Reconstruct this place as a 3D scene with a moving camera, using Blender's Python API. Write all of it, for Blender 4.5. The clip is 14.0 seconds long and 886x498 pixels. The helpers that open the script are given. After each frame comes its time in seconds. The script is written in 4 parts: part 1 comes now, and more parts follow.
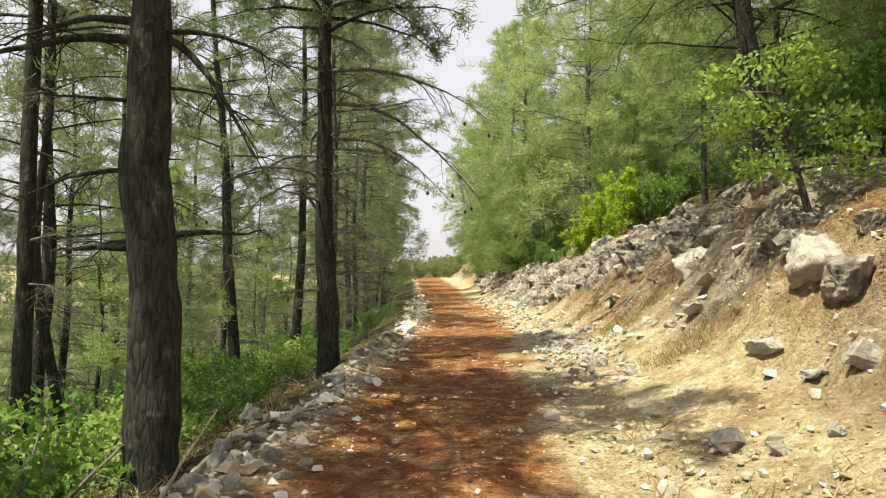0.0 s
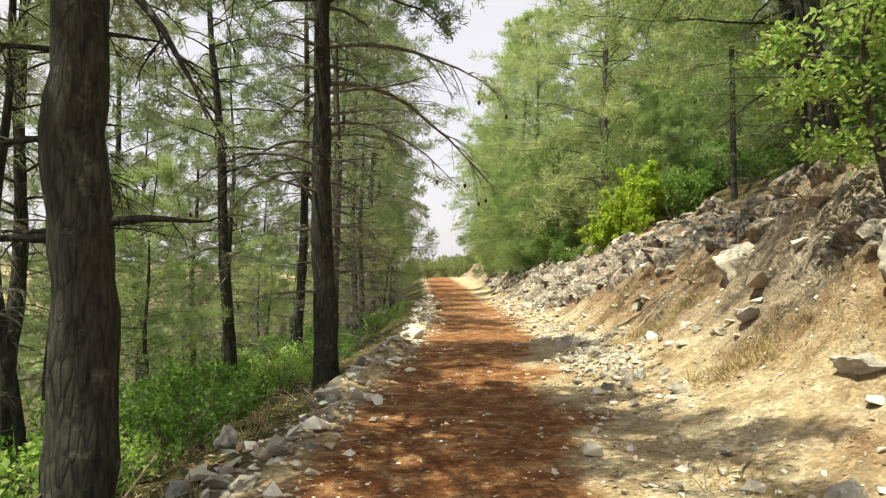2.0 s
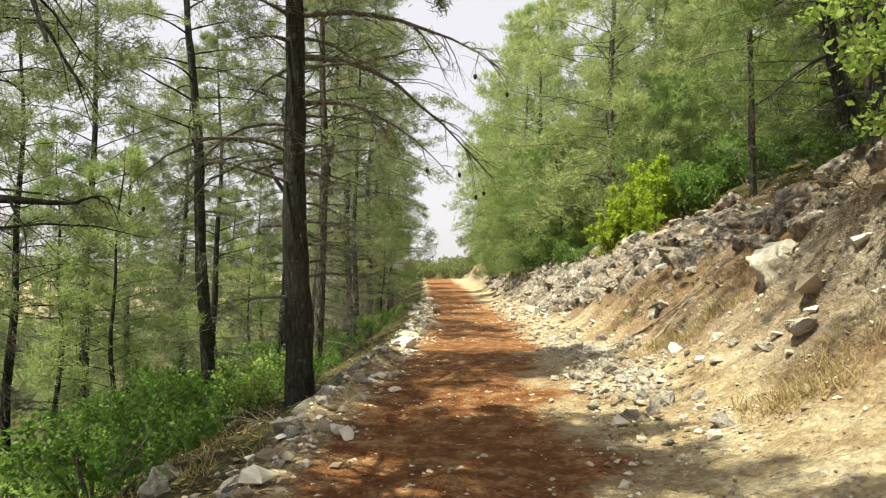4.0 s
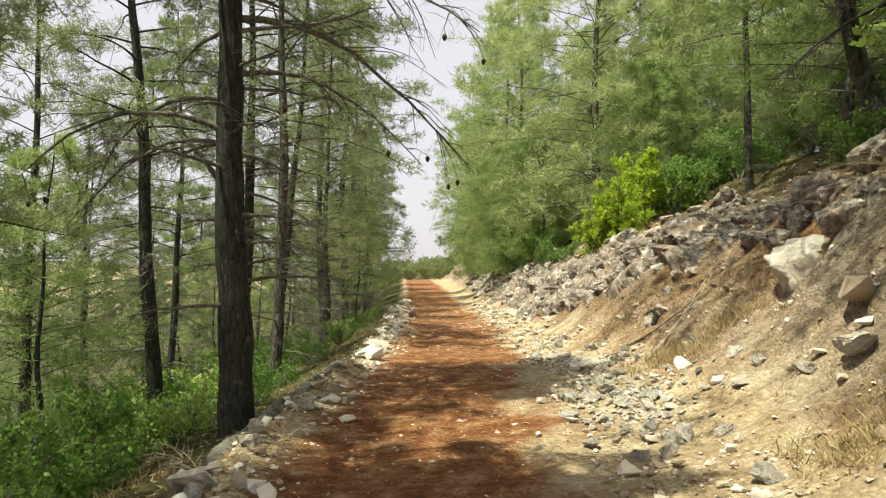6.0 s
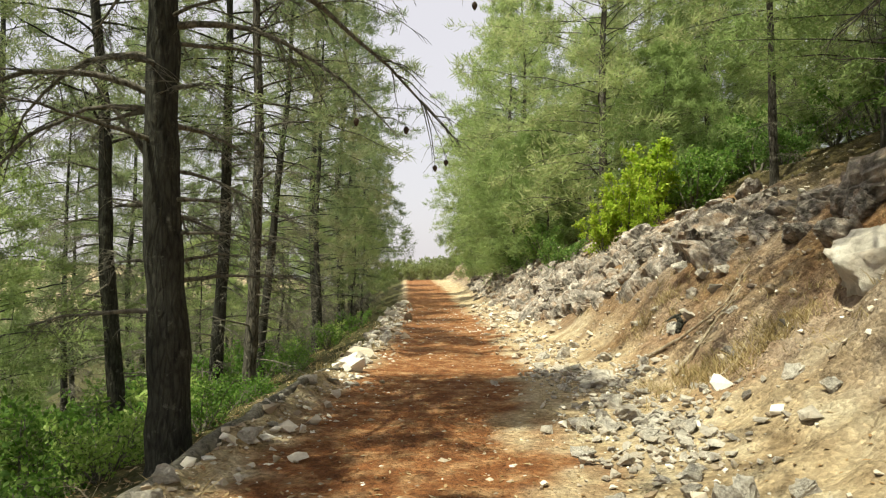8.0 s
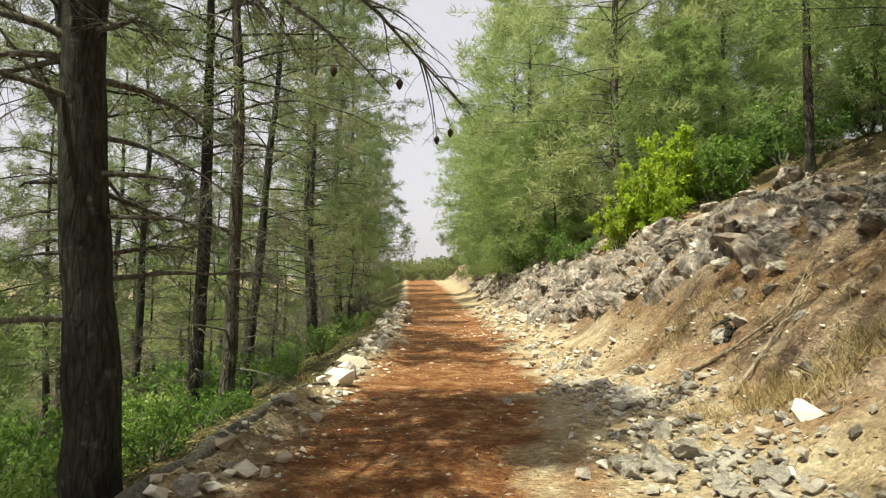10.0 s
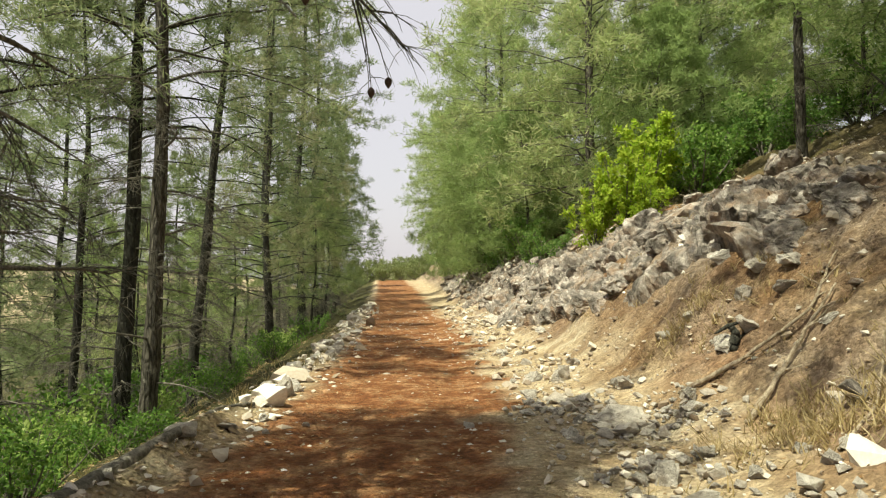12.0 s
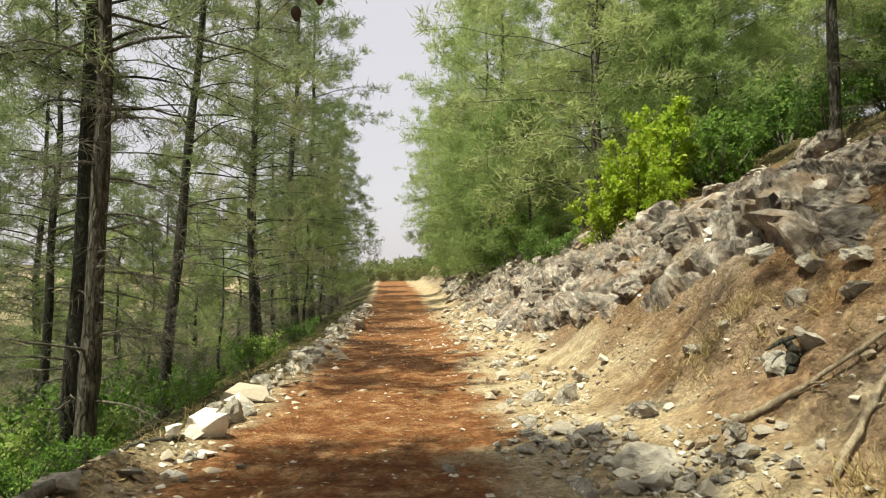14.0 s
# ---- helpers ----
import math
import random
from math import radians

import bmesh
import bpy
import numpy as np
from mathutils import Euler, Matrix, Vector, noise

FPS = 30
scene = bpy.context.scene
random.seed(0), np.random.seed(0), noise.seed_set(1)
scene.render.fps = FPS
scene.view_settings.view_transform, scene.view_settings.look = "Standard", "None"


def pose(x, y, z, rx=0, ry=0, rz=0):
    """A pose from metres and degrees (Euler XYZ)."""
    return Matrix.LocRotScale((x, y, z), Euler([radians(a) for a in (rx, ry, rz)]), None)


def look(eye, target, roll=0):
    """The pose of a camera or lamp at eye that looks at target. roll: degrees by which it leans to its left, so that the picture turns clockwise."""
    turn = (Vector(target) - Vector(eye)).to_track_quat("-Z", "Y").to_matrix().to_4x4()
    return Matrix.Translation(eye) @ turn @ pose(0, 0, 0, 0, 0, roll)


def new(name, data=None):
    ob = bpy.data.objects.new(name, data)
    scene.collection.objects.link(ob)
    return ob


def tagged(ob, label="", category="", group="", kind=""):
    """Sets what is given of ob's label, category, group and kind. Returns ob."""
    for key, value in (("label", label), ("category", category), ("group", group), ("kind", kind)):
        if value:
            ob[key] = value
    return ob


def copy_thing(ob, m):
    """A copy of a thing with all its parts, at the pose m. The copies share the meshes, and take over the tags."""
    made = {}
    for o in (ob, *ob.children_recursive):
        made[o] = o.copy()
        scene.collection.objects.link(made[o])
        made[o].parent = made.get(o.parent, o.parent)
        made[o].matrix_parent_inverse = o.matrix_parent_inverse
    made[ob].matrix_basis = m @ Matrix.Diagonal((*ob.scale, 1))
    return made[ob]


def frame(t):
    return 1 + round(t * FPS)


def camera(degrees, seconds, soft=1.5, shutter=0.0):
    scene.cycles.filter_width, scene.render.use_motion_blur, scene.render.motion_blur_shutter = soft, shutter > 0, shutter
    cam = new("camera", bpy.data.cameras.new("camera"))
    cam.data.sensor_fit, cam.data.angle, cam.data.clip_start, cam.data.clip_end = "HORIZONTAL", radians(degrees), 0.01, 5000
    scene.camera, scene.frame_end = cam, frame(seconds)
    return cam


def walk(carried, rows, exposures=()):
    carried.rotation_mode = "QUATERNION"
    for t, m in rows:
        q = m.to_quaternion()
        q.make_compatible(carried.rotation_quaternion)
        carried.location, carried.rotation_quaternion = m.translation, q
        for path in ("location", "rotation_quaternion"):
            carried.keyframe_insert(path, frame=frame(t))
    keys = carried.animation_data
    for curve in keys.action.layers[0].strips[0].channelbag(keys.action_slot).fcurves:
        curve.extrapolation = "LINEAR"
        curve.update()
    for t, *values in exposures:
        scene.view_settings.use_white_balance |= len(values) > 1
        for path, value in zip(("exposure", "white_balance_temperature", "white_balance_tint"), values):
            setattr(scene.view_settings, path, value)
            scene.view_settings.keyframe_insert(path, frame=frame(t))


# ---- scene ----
cam = camera(68.8, 14.0, soft=1.2)
METRES, EYE, TILT, LEAN, TURN = 10.4, 1.5, 2.35, 0.0, 0.0
ROWS = [
    (0.0, 0.0, 0.0, 0.0, 0.0, 0.0, -0.0),
    (0.5, 0.0053, 0.0338, -0.0022, 0.11, -0.01, 0.08),
    (1.0, 0.0068, 0.0602, -0.0007, 0.18, 0.06, -0.03),
    (1.5, -0.001, 0.0919, -0.0035, 0.36, 0.02, -0.08),
    (2.0, -0.0029, 0.1285, -0.0057, 0.84, -0.03, 0.01),
    (2.5, -0.003, 0.1621, -0.0066, 1.89, 0.05, -0.09),
    (3.0, -0.0011, 0.1974, -0.0071, 1.91, 0.03, -0.04),
    (5.5, 0.0253, 0.3791, -0.0115, -0.68, 0.2, 0.15),
    (6.0, 0.0266, 0.4163, -0.0114, -0.66, 0.1, 0.19),
    (6.5, 0.0298, 0.451, -0.0153, -0.3, 0.17, 0.18),
    (7.0, 0.0399, 0.4842, -0.0171, -0.25, 0.23, 0.24),
    (7.5, 0.0485, 0.5192, -0.0144, -0.13, 0.15, 0.18),
    (8.0, 0.0488, 0.5643, -0.0193, -0.36, 0.17, 0.16),
    (10.5, 0.0474, 0.7384, -0.0301, -0.22, 0.22, 0.19),
    (11.0, 0.0608, 0.7725, -0.0332, -2.21, 0.23, 0.41),
    (11.5, 0.0703, 0.8089, -0.0343, -2.26, 0.22, 0.31),
    (12.0, 0.0737, 0.847, -0.0365, -2.58, 0.2, 0.37),
    (12.5, 0.0797, 0.8846, -0.0347, -2.55, 0.17, 0.38),
    (13.0, 0.0822, 0.9192, -0.0396, -2.44, 0.24, 0.36),
    (13.5, 0.0938, 0.952, -0.0416, -2.37, 0.26, 0.49),
    (14.0, 0.1029, 0.9834, -0.0421, -2.26, 0.26, 0.41),
]
walk(cam, [(t, pose(0, 0, EYE, TILT, LEAN, TURN) @ pose(METRES * x, METRES * y, METRES * z, 90 + pitch, roll, yaw)) for t, x, y, z, yaw, pitch, roll in ROWS], exposures=[(0.0, 0.74, 7300, -7), (3.0, 0.8, 7300, -7), (6.0, 0.69, 7250, -7), (9.0, 0.6, 7250, -7), (14.0, 0.53, 7300, -7)])

# ---- light ----
SUN_AZ, SUN_EL = radians(216), radians(66.5)      # towards the sun, counted from +x to +y
world = bpy.data.worlds.new("sky")
scene.world = world
world.use_nodes = True
wn = world.node_tree
sky = wn.nodes.new("ShaderNodeTexSky")
sky.sky_type, sky.sun_disc = "NISHITA", False
sky.sun_elevation, sky.sun_rotation = SUN_EL, radians(90) - SUN_AZ
sky.dust_density, sky.air_density = 4.0, 1.0
wn.nodes["Background"].inputs["Strength"].default_value = 0.145
haze = wn.nodes.new("ShaderNodeMix")            # thin bright cloud over the whole sky
haze.data_type = "RGBA"
haze.inputs[0].default_value = 0.8
haze.inputs[7].default_value = (4.15, 3.75, 4.65, 1)
wn.links.new(sky.outputs["Color"], haze.inputs[6])
wn.links.new(haze.outputs[2], wn.nodes["Background"].inputs["Color"])
sun = new("sun", bpy.data.lights.new("sun", "SUN"))
sun.data.energy, sun.data.angle, sun.data.color = 5.0, radians(0.53), (1.0, 0.94, 0.83)
_d = Vector((math.cos(SUN_EL) * math.cos(SUN_AZ), math.cos(SUN_EL) * math.sin(SUN_AZ), math.sin(SUN_EL)))
sun.matrix_world = look(_d * 80, (0, 0, 0))


# ---- small tools ----
def unit(v):
    return v / np.maximum(np.linalg.norm(v, axis=-1, keepdims=True), 1e-9)


def lattice(ix, iy, seed):
    h = (ix.astype(np.int64) * 374761393 + iy.astype(np.int64) * 668265263 + seed * 974634777) & 0xFFFFFFFF
    h = ((h ^ (h >> 13)) * 1274126177) & 0xFFFFFFFF
    return ((h ^ (h >> 16)) & 0xFFFF) / 65535.0


def vnoise(x, y, seed=0):
    """Smooth noise from 0 to 1 over a plane."""
    ix, iy = np.floor(x), np.floor(y)
    fx, fy = x - ix, y - iy
    fx, fy = fx * fx * (3 - 2 * fx), fy * fy * (3 - 2 * fy)
    a, b = lattice(ix, iy, seed), lattice(ix + 1, iy, seed)
    c, d = lattice(ix, iy + 1, seed), lattice(ix + 1, iy + 1, seed)
    return (a * (1 - fx) + b * fx) * (1 - fy) + (c * (1 - fx) + d * fx) * fy


def fbm(x, y, seed=0, octaves=4):
    total, amp, norm = 0.0, 1.0, 0.0
    for o in range(octaves):
        total = total + amp * (vnoise(x * 2 ** o, y * 2 ** o, seed + o) - 0.5)
        norm, amp = norm + amp, amp * 0.5
    return total / norm * 2


def cells(x, y, seed=0):
    """A value per cell of a jittered grid and the distance to the cell's edge: for broken rock."""
    ix, iy = np.floor(x), np.floor(y)
    best = np.full(np.shape(x), 9.0)
    second, value = best.copy(), best * 0
    for dx in (-1, 0, 1):
        for dy in (-1, 0, 1):
            cx, cy = ix + dx, iy + dy
            px, py = cx + lattice(cx, cy, seed), cy + lattice(cx, cy, seed + 7)
            d = np.hypot(x - px, y - py)
            nearer = d < best
            second = np.where(nearer, best, np.minimum(second, d))
            value = np.where(nearer, lattice(cx, cy, seed + 13), value)
            best = np.where(nearer, d, best)
    return value, second - best


def tri_mesh(name, verts, tris, material, smooth=False):
    me = bpy.data.meshes.new(name)
    verts, tris = np.asarray(verts, np.float32), np.asarray(tris, np.int32)
    me.vertices.add(len(verts))
    me.vertices.foreach_set("co", verts.ravel())
    me.loops.add(tris.size)
    me.loops.foreach_set("vertex_index", tris.ravel())
    me.polygons.add(len(tris))
    me.polygons.foreach_set("loop_start", np.arange(0, tris.size, 3, dtype=np.int32))
    me.polygons.foreach_set("use_smooth", np.full(len(tris), smooth))
    me.materials.append(material)
    me.update(calc_edges=True)
    return me


def piece(name, verts, tris, material, parent=None, label="", smooth=False):
    """One mesh object, under a thing where a parent is given."""
    ob = new(name, tri_mesh(name, verts, tris, material, smooth))
    ob.parent = parent
    return tagged(ob, label)


class Heap:
    """Gathers triangles for one mesh."""

    def __init__(self):
        self.v, self.t, self.n = [], [], 0

    def add(self, verts, tris):
        self.v.append(np.asarray(verts, float).reshape(-1, 3))
        self.t.append(np.asarray(tris, int).reshape(-1, 3) + self.n)
        self.n += len(self.v[-1])

    def made(self):
        return np.concatenate(self.v), np.concatenate(self.t)


def tubes(paths, radii, sides):
    """Round tapering tubes along paths of shape (n, k, 3)."""
    paths = np.asarray(paths, float)
    n, k, _ = paths.shape
    tan = unit(np.gradient(paths, axis=1))
    mean = unit(tan.mean(axis=1))
    ref = np.where(np.abs(mean[:, 2:3]) < 0.85, [[0.0, 0, 1]], [[1.0, 0, 0]])[:, None, :]
    a = unit(np.cross(tan, ref))
    b = np.cross(tan, a)
    ang = np.arange(sides) * 2 * np.pi / sides
    ring = np.cos(ang)[:, None] * a[:, :, None, :] + np.sin(ang)[:, None] * b[:, :, None, :]
    verts = paths[:, :, None, :] + np.asarray(radii)[:, :, None, None] * ring
    i = np.arange(n)[:, None, None] * k * sides + np.arange(k - 1)[None, :, None] * sides
    j = np.arange(sides)[None, None, :]
    j2 = (j + 1) % sides
    q = [i + j, i + j2, i + sides + j2, i + sides + j]
    tris = np.stack([np.stack([q[0], q[1], q[2]], -1), np.stack([q[0], q[2], q[3]], -1)], -2)
    return verts.reshape(-1, 3), tris.reshape(-1, 3)


# ---- materials ----
def material(name, rough=0.9):
    m = bpy.data.materials.new(name)
    m.use_nodes = True
    nt = m.node_tree
    bsdf = nt.nodes["Principled BSDF"]
    bsdf.inputs["Roughness"].default_value = rough
    bsdf.inputs["Specular IOR Level"].default_value = 0.25
    return m, nt, bsdf


def coords(nt, scale=(1, 1, 1), space="Object"):
    mp = nt.nodes.new("ShaderNodeMapping")
    mp.inputs["Scale"].default_value = scale
    nt.links.new(nt.nodes.new("ShaderNodeTexCoord").outputs[space], mp.inputs["Vector"])
    return mp.outputs["Vector"]


def grain(nt, vec, scale, detail=4.0, rough=0.6):
    n = nt.nodes.new("ShaderNodeTexNoise")
    n.inputs["Scale"].default_value, n.inputs["Detail"].default_value, n.inputs["Roughness"].default_value = scale, detail, rough
    nt.links.new(vec, n.inputs["Vector"])
    return n.outputs["Fac"]


def ramp(nt, fac, stops):
    r = nt.nodes.new("ShaderNodeValToRGB")
    while len(r.color_ramp.elements) < len(stops):
        r.color_ramp.elements.new(0.5)
    for e, (at, c) in zip(r.color_ramp.elements, stops):
        e.position, e.color = at, (*c, 1)
    nt.links.new(fac, r.inputs["Fac"])
    return r.outputs["Color"]


def mixed(nt, fac, a, b, kind="MIX"):
    m = nt.nodes.new("ShaderNodeMix")
    m.data_type, m.blend_type = "RGBA", kind
    for socket, value in ((m.inputs[0], fac), (m.inputs[6], a), (m.inputs[7], b)):
        if isinstance(value, (int, float)):
            socket.default_value = value
        elif isinstance(value, tuple):
            socket.default_value = (*value, 1)
        else:
            nt.links.new(value, socket)
    return m.outputs[2]


def bumped(nt, bsdf, height, strength, distance):
    b = nt.nodes.new("ShaderNodeBump")
    b.inputs["Strength"].default_value, b.inputs["Distance"].default_value = strength, distance
    nt.links.new(height, b.inputs["Height"])
    nt.links.new(b.outputs["Normal"], bsdf.inputs["Normal"])


def attribute(nt, name):
    a = nt.nodes.new("ShaderNodeAttribute")
    a.attribute_name = name
    return a.outputs["Fac"]


def ground_material():
    m, nt, bsdf = material("earth", 0.95)
    v = coords(nt)
    soil = ramp(nt, grain(nt, v, 2.2, 6), [(0.3, (0.37, 0.27, 0.165)), (0.5, (0.57, 0.455, 0.305)), (0.7, (0.73, 0.645, 0.49))])
    red = ramp(nt, grain(nt, v, 3.0, 8, 0.7), [(0.32, (0.165, 0.058, 0.022)), (0.48, (0.28, 0.115, 0.045)), (0.66, (0.54, 0.33, 0.18))])
    stone = ramp(nt, grain(nt, v, 6.0, 8, 0.7), [(0.3, (0.16, 0.13, 0.10)), (0.5, (0.38, 0.33, 0.28)), (0.7, (0.56, 0.52, 0.47))])
    litter = ramp(nt, grain(nt, v, 7.0, 8, 0.7), [(0.3, (0.035, 0.04, 0.015)), (0.5, (0.08, 0.08, 0.03)), (0.7, (0.17, 0.14, 0.065))])
    brown = ramp(nt, grain(nt, v, 4.5, 8, 0.75), [(0.32, (0.12, 0.066, 0.032)), (0.5, (0.26, 0.155, 0.078)), (0.66, (0.44, 0.315, 0.185))])
    c = mixed(nt, attribute(nt, "cut"), soil, brown)
    c = mixed(nt, attribute(nt, "tread"), c, red)
    c = mixed(nt, attribute(nt, "stony"), c, stone)
    c = mixed(nt, attribute(nt, "litter"), c, litter)
    fine = grain(nt, v, 45.0, 6, 0.75)
    crumb = nt.nodes.new("ShaderNodeTexVoronoi")
    crumb.inputs["Scale"].default_value = 26.0
    warp = nt.nodes.new("ShaderNodeVectorMath")
    warp.operation = "MULTIPLY_ADD"
    warp.inputs[1].default_value = (0.05, 0.05, 0.05)
    wn2 = nt.nodes.new("ShaderNodeTexNoise")
    wn2.inputs["Scale"].default_value = 9.0
    nt.links.new(v, wn2.inputs["Vector"])
    nt.links.new(wn2.outputs["Color"], warp.inputs[0])
    nt.links.new(v, warp.inputs[2])
    nt.links.new(warp.outputs[0], crumb.inputs["Vector"])
    lump = nt.nodes.new("ShaderNodeSeparateColor")
    nt.links.new(crumb.outputs["Color"], lump.inputs[0])
    c = mixed(nt, 0.55, c, ramp(nt, lump.outputs[0], [(0.0, (0.5, 0.46, 0.42)), (0.7, (0.95, 0.95, 0.95)), (1.0, (1.35, 1.33, 1.3))]), "MULTIPLY")
    c = mixed(nt, 0.45, c, ramp(nt, grain(nt, v, 11.0, 6, 0.7), [(0.35, (0.45, 0.42, 0.4)), (0.6, (1.15, 1.13, 1.1))]), "MULTIPLY")
    c = mixed(nt, 0.5, c, ramp(nt, fine, [(0.3, (0.45, 0.42, 0.4)), (0.62, (1.0, 1.0, 1.0))]), "MULTIPLY")
    nt.links.new(c, bsdf.inputs["Base Color"])
    rise = nt.nodes.new("ShaderNodeMath")
    rise.operation = "SUBTRACT"
    nt.links.new(fine, rise.inputs[0])
    nt.links.new(crumb.outputs["Distance"], rise.inputs[1])
    bumped(nt, bsdf, rise.outputs[0], 1.0, 0.03)
    return m


def bark_material(name, dark, light, lichen, plated=0.0):
    m, nt, bsdf = material(name, 0.95)
    v = coords(nt, (1, 1, 0.22))
    n = grain(nt, v, 22.0, 6, 0.7)
    c = ramp(nt, n, [(0.36, dark), (0.6, light)])
    patch = ramp(nt, grain(nt, coords(nt), 5.0, 5, 0.7), [(0.58, (0, 0, 0)), (0.7, (1, 1, 1))])
    c = mixed(nt, patch, c, lichen)
    plates = nt.nodes.new("ShaderNodeTexVoronoi")
    plates.feature = "DISTANCE_TO_EDGE"
    plates.inputs["Scale"].default_value = 17.0
    nt.links.new(v, plates.inputs["Vector"])
    groove = ramp(nt, plates.outputs["Distance"], [(0.02, (0.25, 0.24, 0.22)), (0.16, (1, 1, 1))])
    c = mixed(nt, plated, c, groove, "MULTIPLY")
    nt.links.new(c, bsdf.inputs["Base Color"])
    bumped(nt, bsdf, mixed(nt, 0.6 * plated, n, groove), 1.0, 0.05)
    return m


def leaf_material(name, stops, through_light=0.4, spread=0.5):
    """Leaves and needles: colour varies from tree to tree and from leaf to leaf, and some light passes through."""
    m, nt, bsdf = material(name, 0.6)
    isl = nt.nodes.new("ShaderNodeNewGeometry").outputs["Random Per Island"]
    own = nt.nodes.new("ShaderNodeObjectInfo").outputs["Random"]
    mx = nt.nodes.new("ShaderNodeMix")
    mx.inputs[0].default_value = spread
    nt.links.new(own, mx.inputs[2])
    nt.links.new(isl, mx.inputs[3])
    c = ramp(nt, mx.outputs[0], stops)
    nt.links.new(c, bsdf.inputs["Base Color"])
    tr = nt.nodes.new("ShaderNodeBsdfTranslucent")
    nt.links.new(c, tr.inputs["Color"])
    mix = nt.nodes.new("ShaderNodeMixShader")
    mix.inputs[0].default_value = through_light
    nt.links.new(bsdf.outputs[0], mix.inputs[1])
    nt.links.new(tr.outputs[0], mix.inputs[2])
    nt.links.new(mix.outputs[0], nt.nodes["Material Output"].inputs["Surface"])
    return m


def rock_material(name, stops, stain, dirt, stained=0.85, blotch=4.0):
    m, nt, bsdf = material(name, 0.85)
    v = coords(nt)
    own = nt.nodes.new("ShaderNodeObjectInfo").outputs["Random"]
    c = ramp(nt, grain(nt, v, blotch, 8, 0.65), stops)
    c = mixed(nt, ramp(nt, grain(nt, v, 1.7, 6, 0.7), [(0.48, (0, 0, 0)), (0.66, (stained,) * 3)]), c, stain)
    c = mixed(nt, 0.45, c, ramp(nt, own, [(0.0, (0.7, 0.66, 0.62)), (1.0, (1.0, 1.0, 1.0))]), "MULTIPLY")
    c = mixed(nt, dirt, c, ramp(nt, grain(nt, v, 9.0, 8, 0.75), [(0.38, (0.3, 0.28, 0.26)), (0.58, (1.1, 1.1, 1.1))]), "MULTIPLY")
    nt.links.new(c, bsdf.inputs["Base Color"])
    bumped(nt, bsdf, grain(nt, v, 14.0, 8, 0.75), 1.0, 0.05)
    return m


EARTH = ground_material()
BARK = bark_material("pine_bark", (0.024, 0.024, 0.02), (0.07, 0.068, 0.057), (0.17, 0.165, 0.145), 0.42)
BARK_PALE = bark_material("grey_bark", (0.035, 0.032, 0.027), (0.17, 0.155, 0.13), (0.34, 0.32, 0.28), 0.6)
TWIG = bark_material("dead_twig", (0.08, 0.074, 0.062), (0.24, 0.22, 0.185), (0.36, 0.335, 0.29))
DRIFT = bark_material("bleached_wood", (0.26, 0.20, 0.14), (0.50, 0.42, 0.32), (0.6, 0.53, 0.43))
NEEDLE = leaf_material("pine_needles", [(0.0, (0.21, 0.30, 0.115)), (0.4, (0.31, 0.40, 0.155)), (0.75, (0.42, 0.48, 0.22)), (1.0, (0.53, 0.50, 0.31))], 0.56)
# greyer, darker twin of NEEDLE: shade of the left slope put into its colour
NEEDLE_SHADE = leaf_material("shaded_grey_needles", [(0.0, (0.145, 0.21, 0.095)), (0.45, (0.235, 0.285, 0.14)), (0.8, (0.335, 0.34, 0.195)), (1.0, (0.43, 0.385, 0.25))], 0.58)
LEAF_YELLOW = leaf_material("yellow_green_leaves", [(0.0, (0.22, 0.36, 0.03)), (0.6, (0.38, 0.50, 0.06)), (1.0, (0.52, 0.58, 0.11))], 0.5, 0.85)
LEAF_GREEN = leaf_material("green_leaves", [(0.0, (0.08, 0.17, 0.04)), (0.6, (0.16, 0.27, 0.065)), (1.0, (0.29, 0.39, 0.12))], 0.5, 0.8)
LEAF_SLOPE = leaf_material("slope_leaves", [(0.0, (0.07, 0.155, 0.03)), (0.6, (0.145, 0.265, 0.05)), (1.0, (0.30, 0.42, 0.11))], 0.5, 0.8)
LEAF_OAK = leaf_material("oak_leaves", [(0.0, (0.23, 0.36, 0.08)), (0.6, (0.36, 0.49, 0.13)), (1.0, (0.50, 0.57, 0.24))], 0.55, 0.85)
LEAF_PALE = leaf_material("pale_leaves", [(0.0, (0.17, 0.22, 0.08)), (1.0, (0.34, 0.37, 0.18))], 0.45, 0.8)
GRASS = leaf_material("dry_grass", [(0.0, (0.24, 0.18, 0.08)), (0.5, (0.40, 0.31, 0.16)), (1.0, (0.55, 0.46, 0.28))], 0.3, 0.9)
ROCK = rock_material("limestone", [(0.3, (0.42, 0.38, 0.34)), (0.5, (0.60, 0.56, 0.515)), (0.7, (0.76, 0.73, 0.69))], (0.55, 0.42, 0.30), 0.22, 0.4)
CRAG = rock_material("weathered_limestone", [(0.36, (0.11, 0.10, 0.09)), (0.5, (0.34, 0.305, 0.28)), (0.66, (0.74, 0.69, 0.65))], (0.34, 0.23, 0.155), 0.6, 0.9, 2.6)
CONE = material("pine_cone", 0.8)
CONE[2].inputs["Base Color"].default_value = (0.06, 0.04, 0.028, 1)
CONE = CONE[0]


# ---- the lie of the land ----
def road_left(y):
    return np.interp(y, [-20, 4, 8, 13, 18, 25, 36, 60, 110, 300], [-1.5, -1.5, -1.32, -1.1, -0.85, -0.85, -1.3, -2.3, -5.0, -24])


def bank_toe(y):
    return np.interp(y, [-20, 0, 7, 10, 14, 17, 20, 25, 40, 70, 110, 300], [2.6, 2.4, 2.2, 2.55, 2.85, 2.95, 2.95, 2.8, 2.7, 2.2, 0.6, -18])


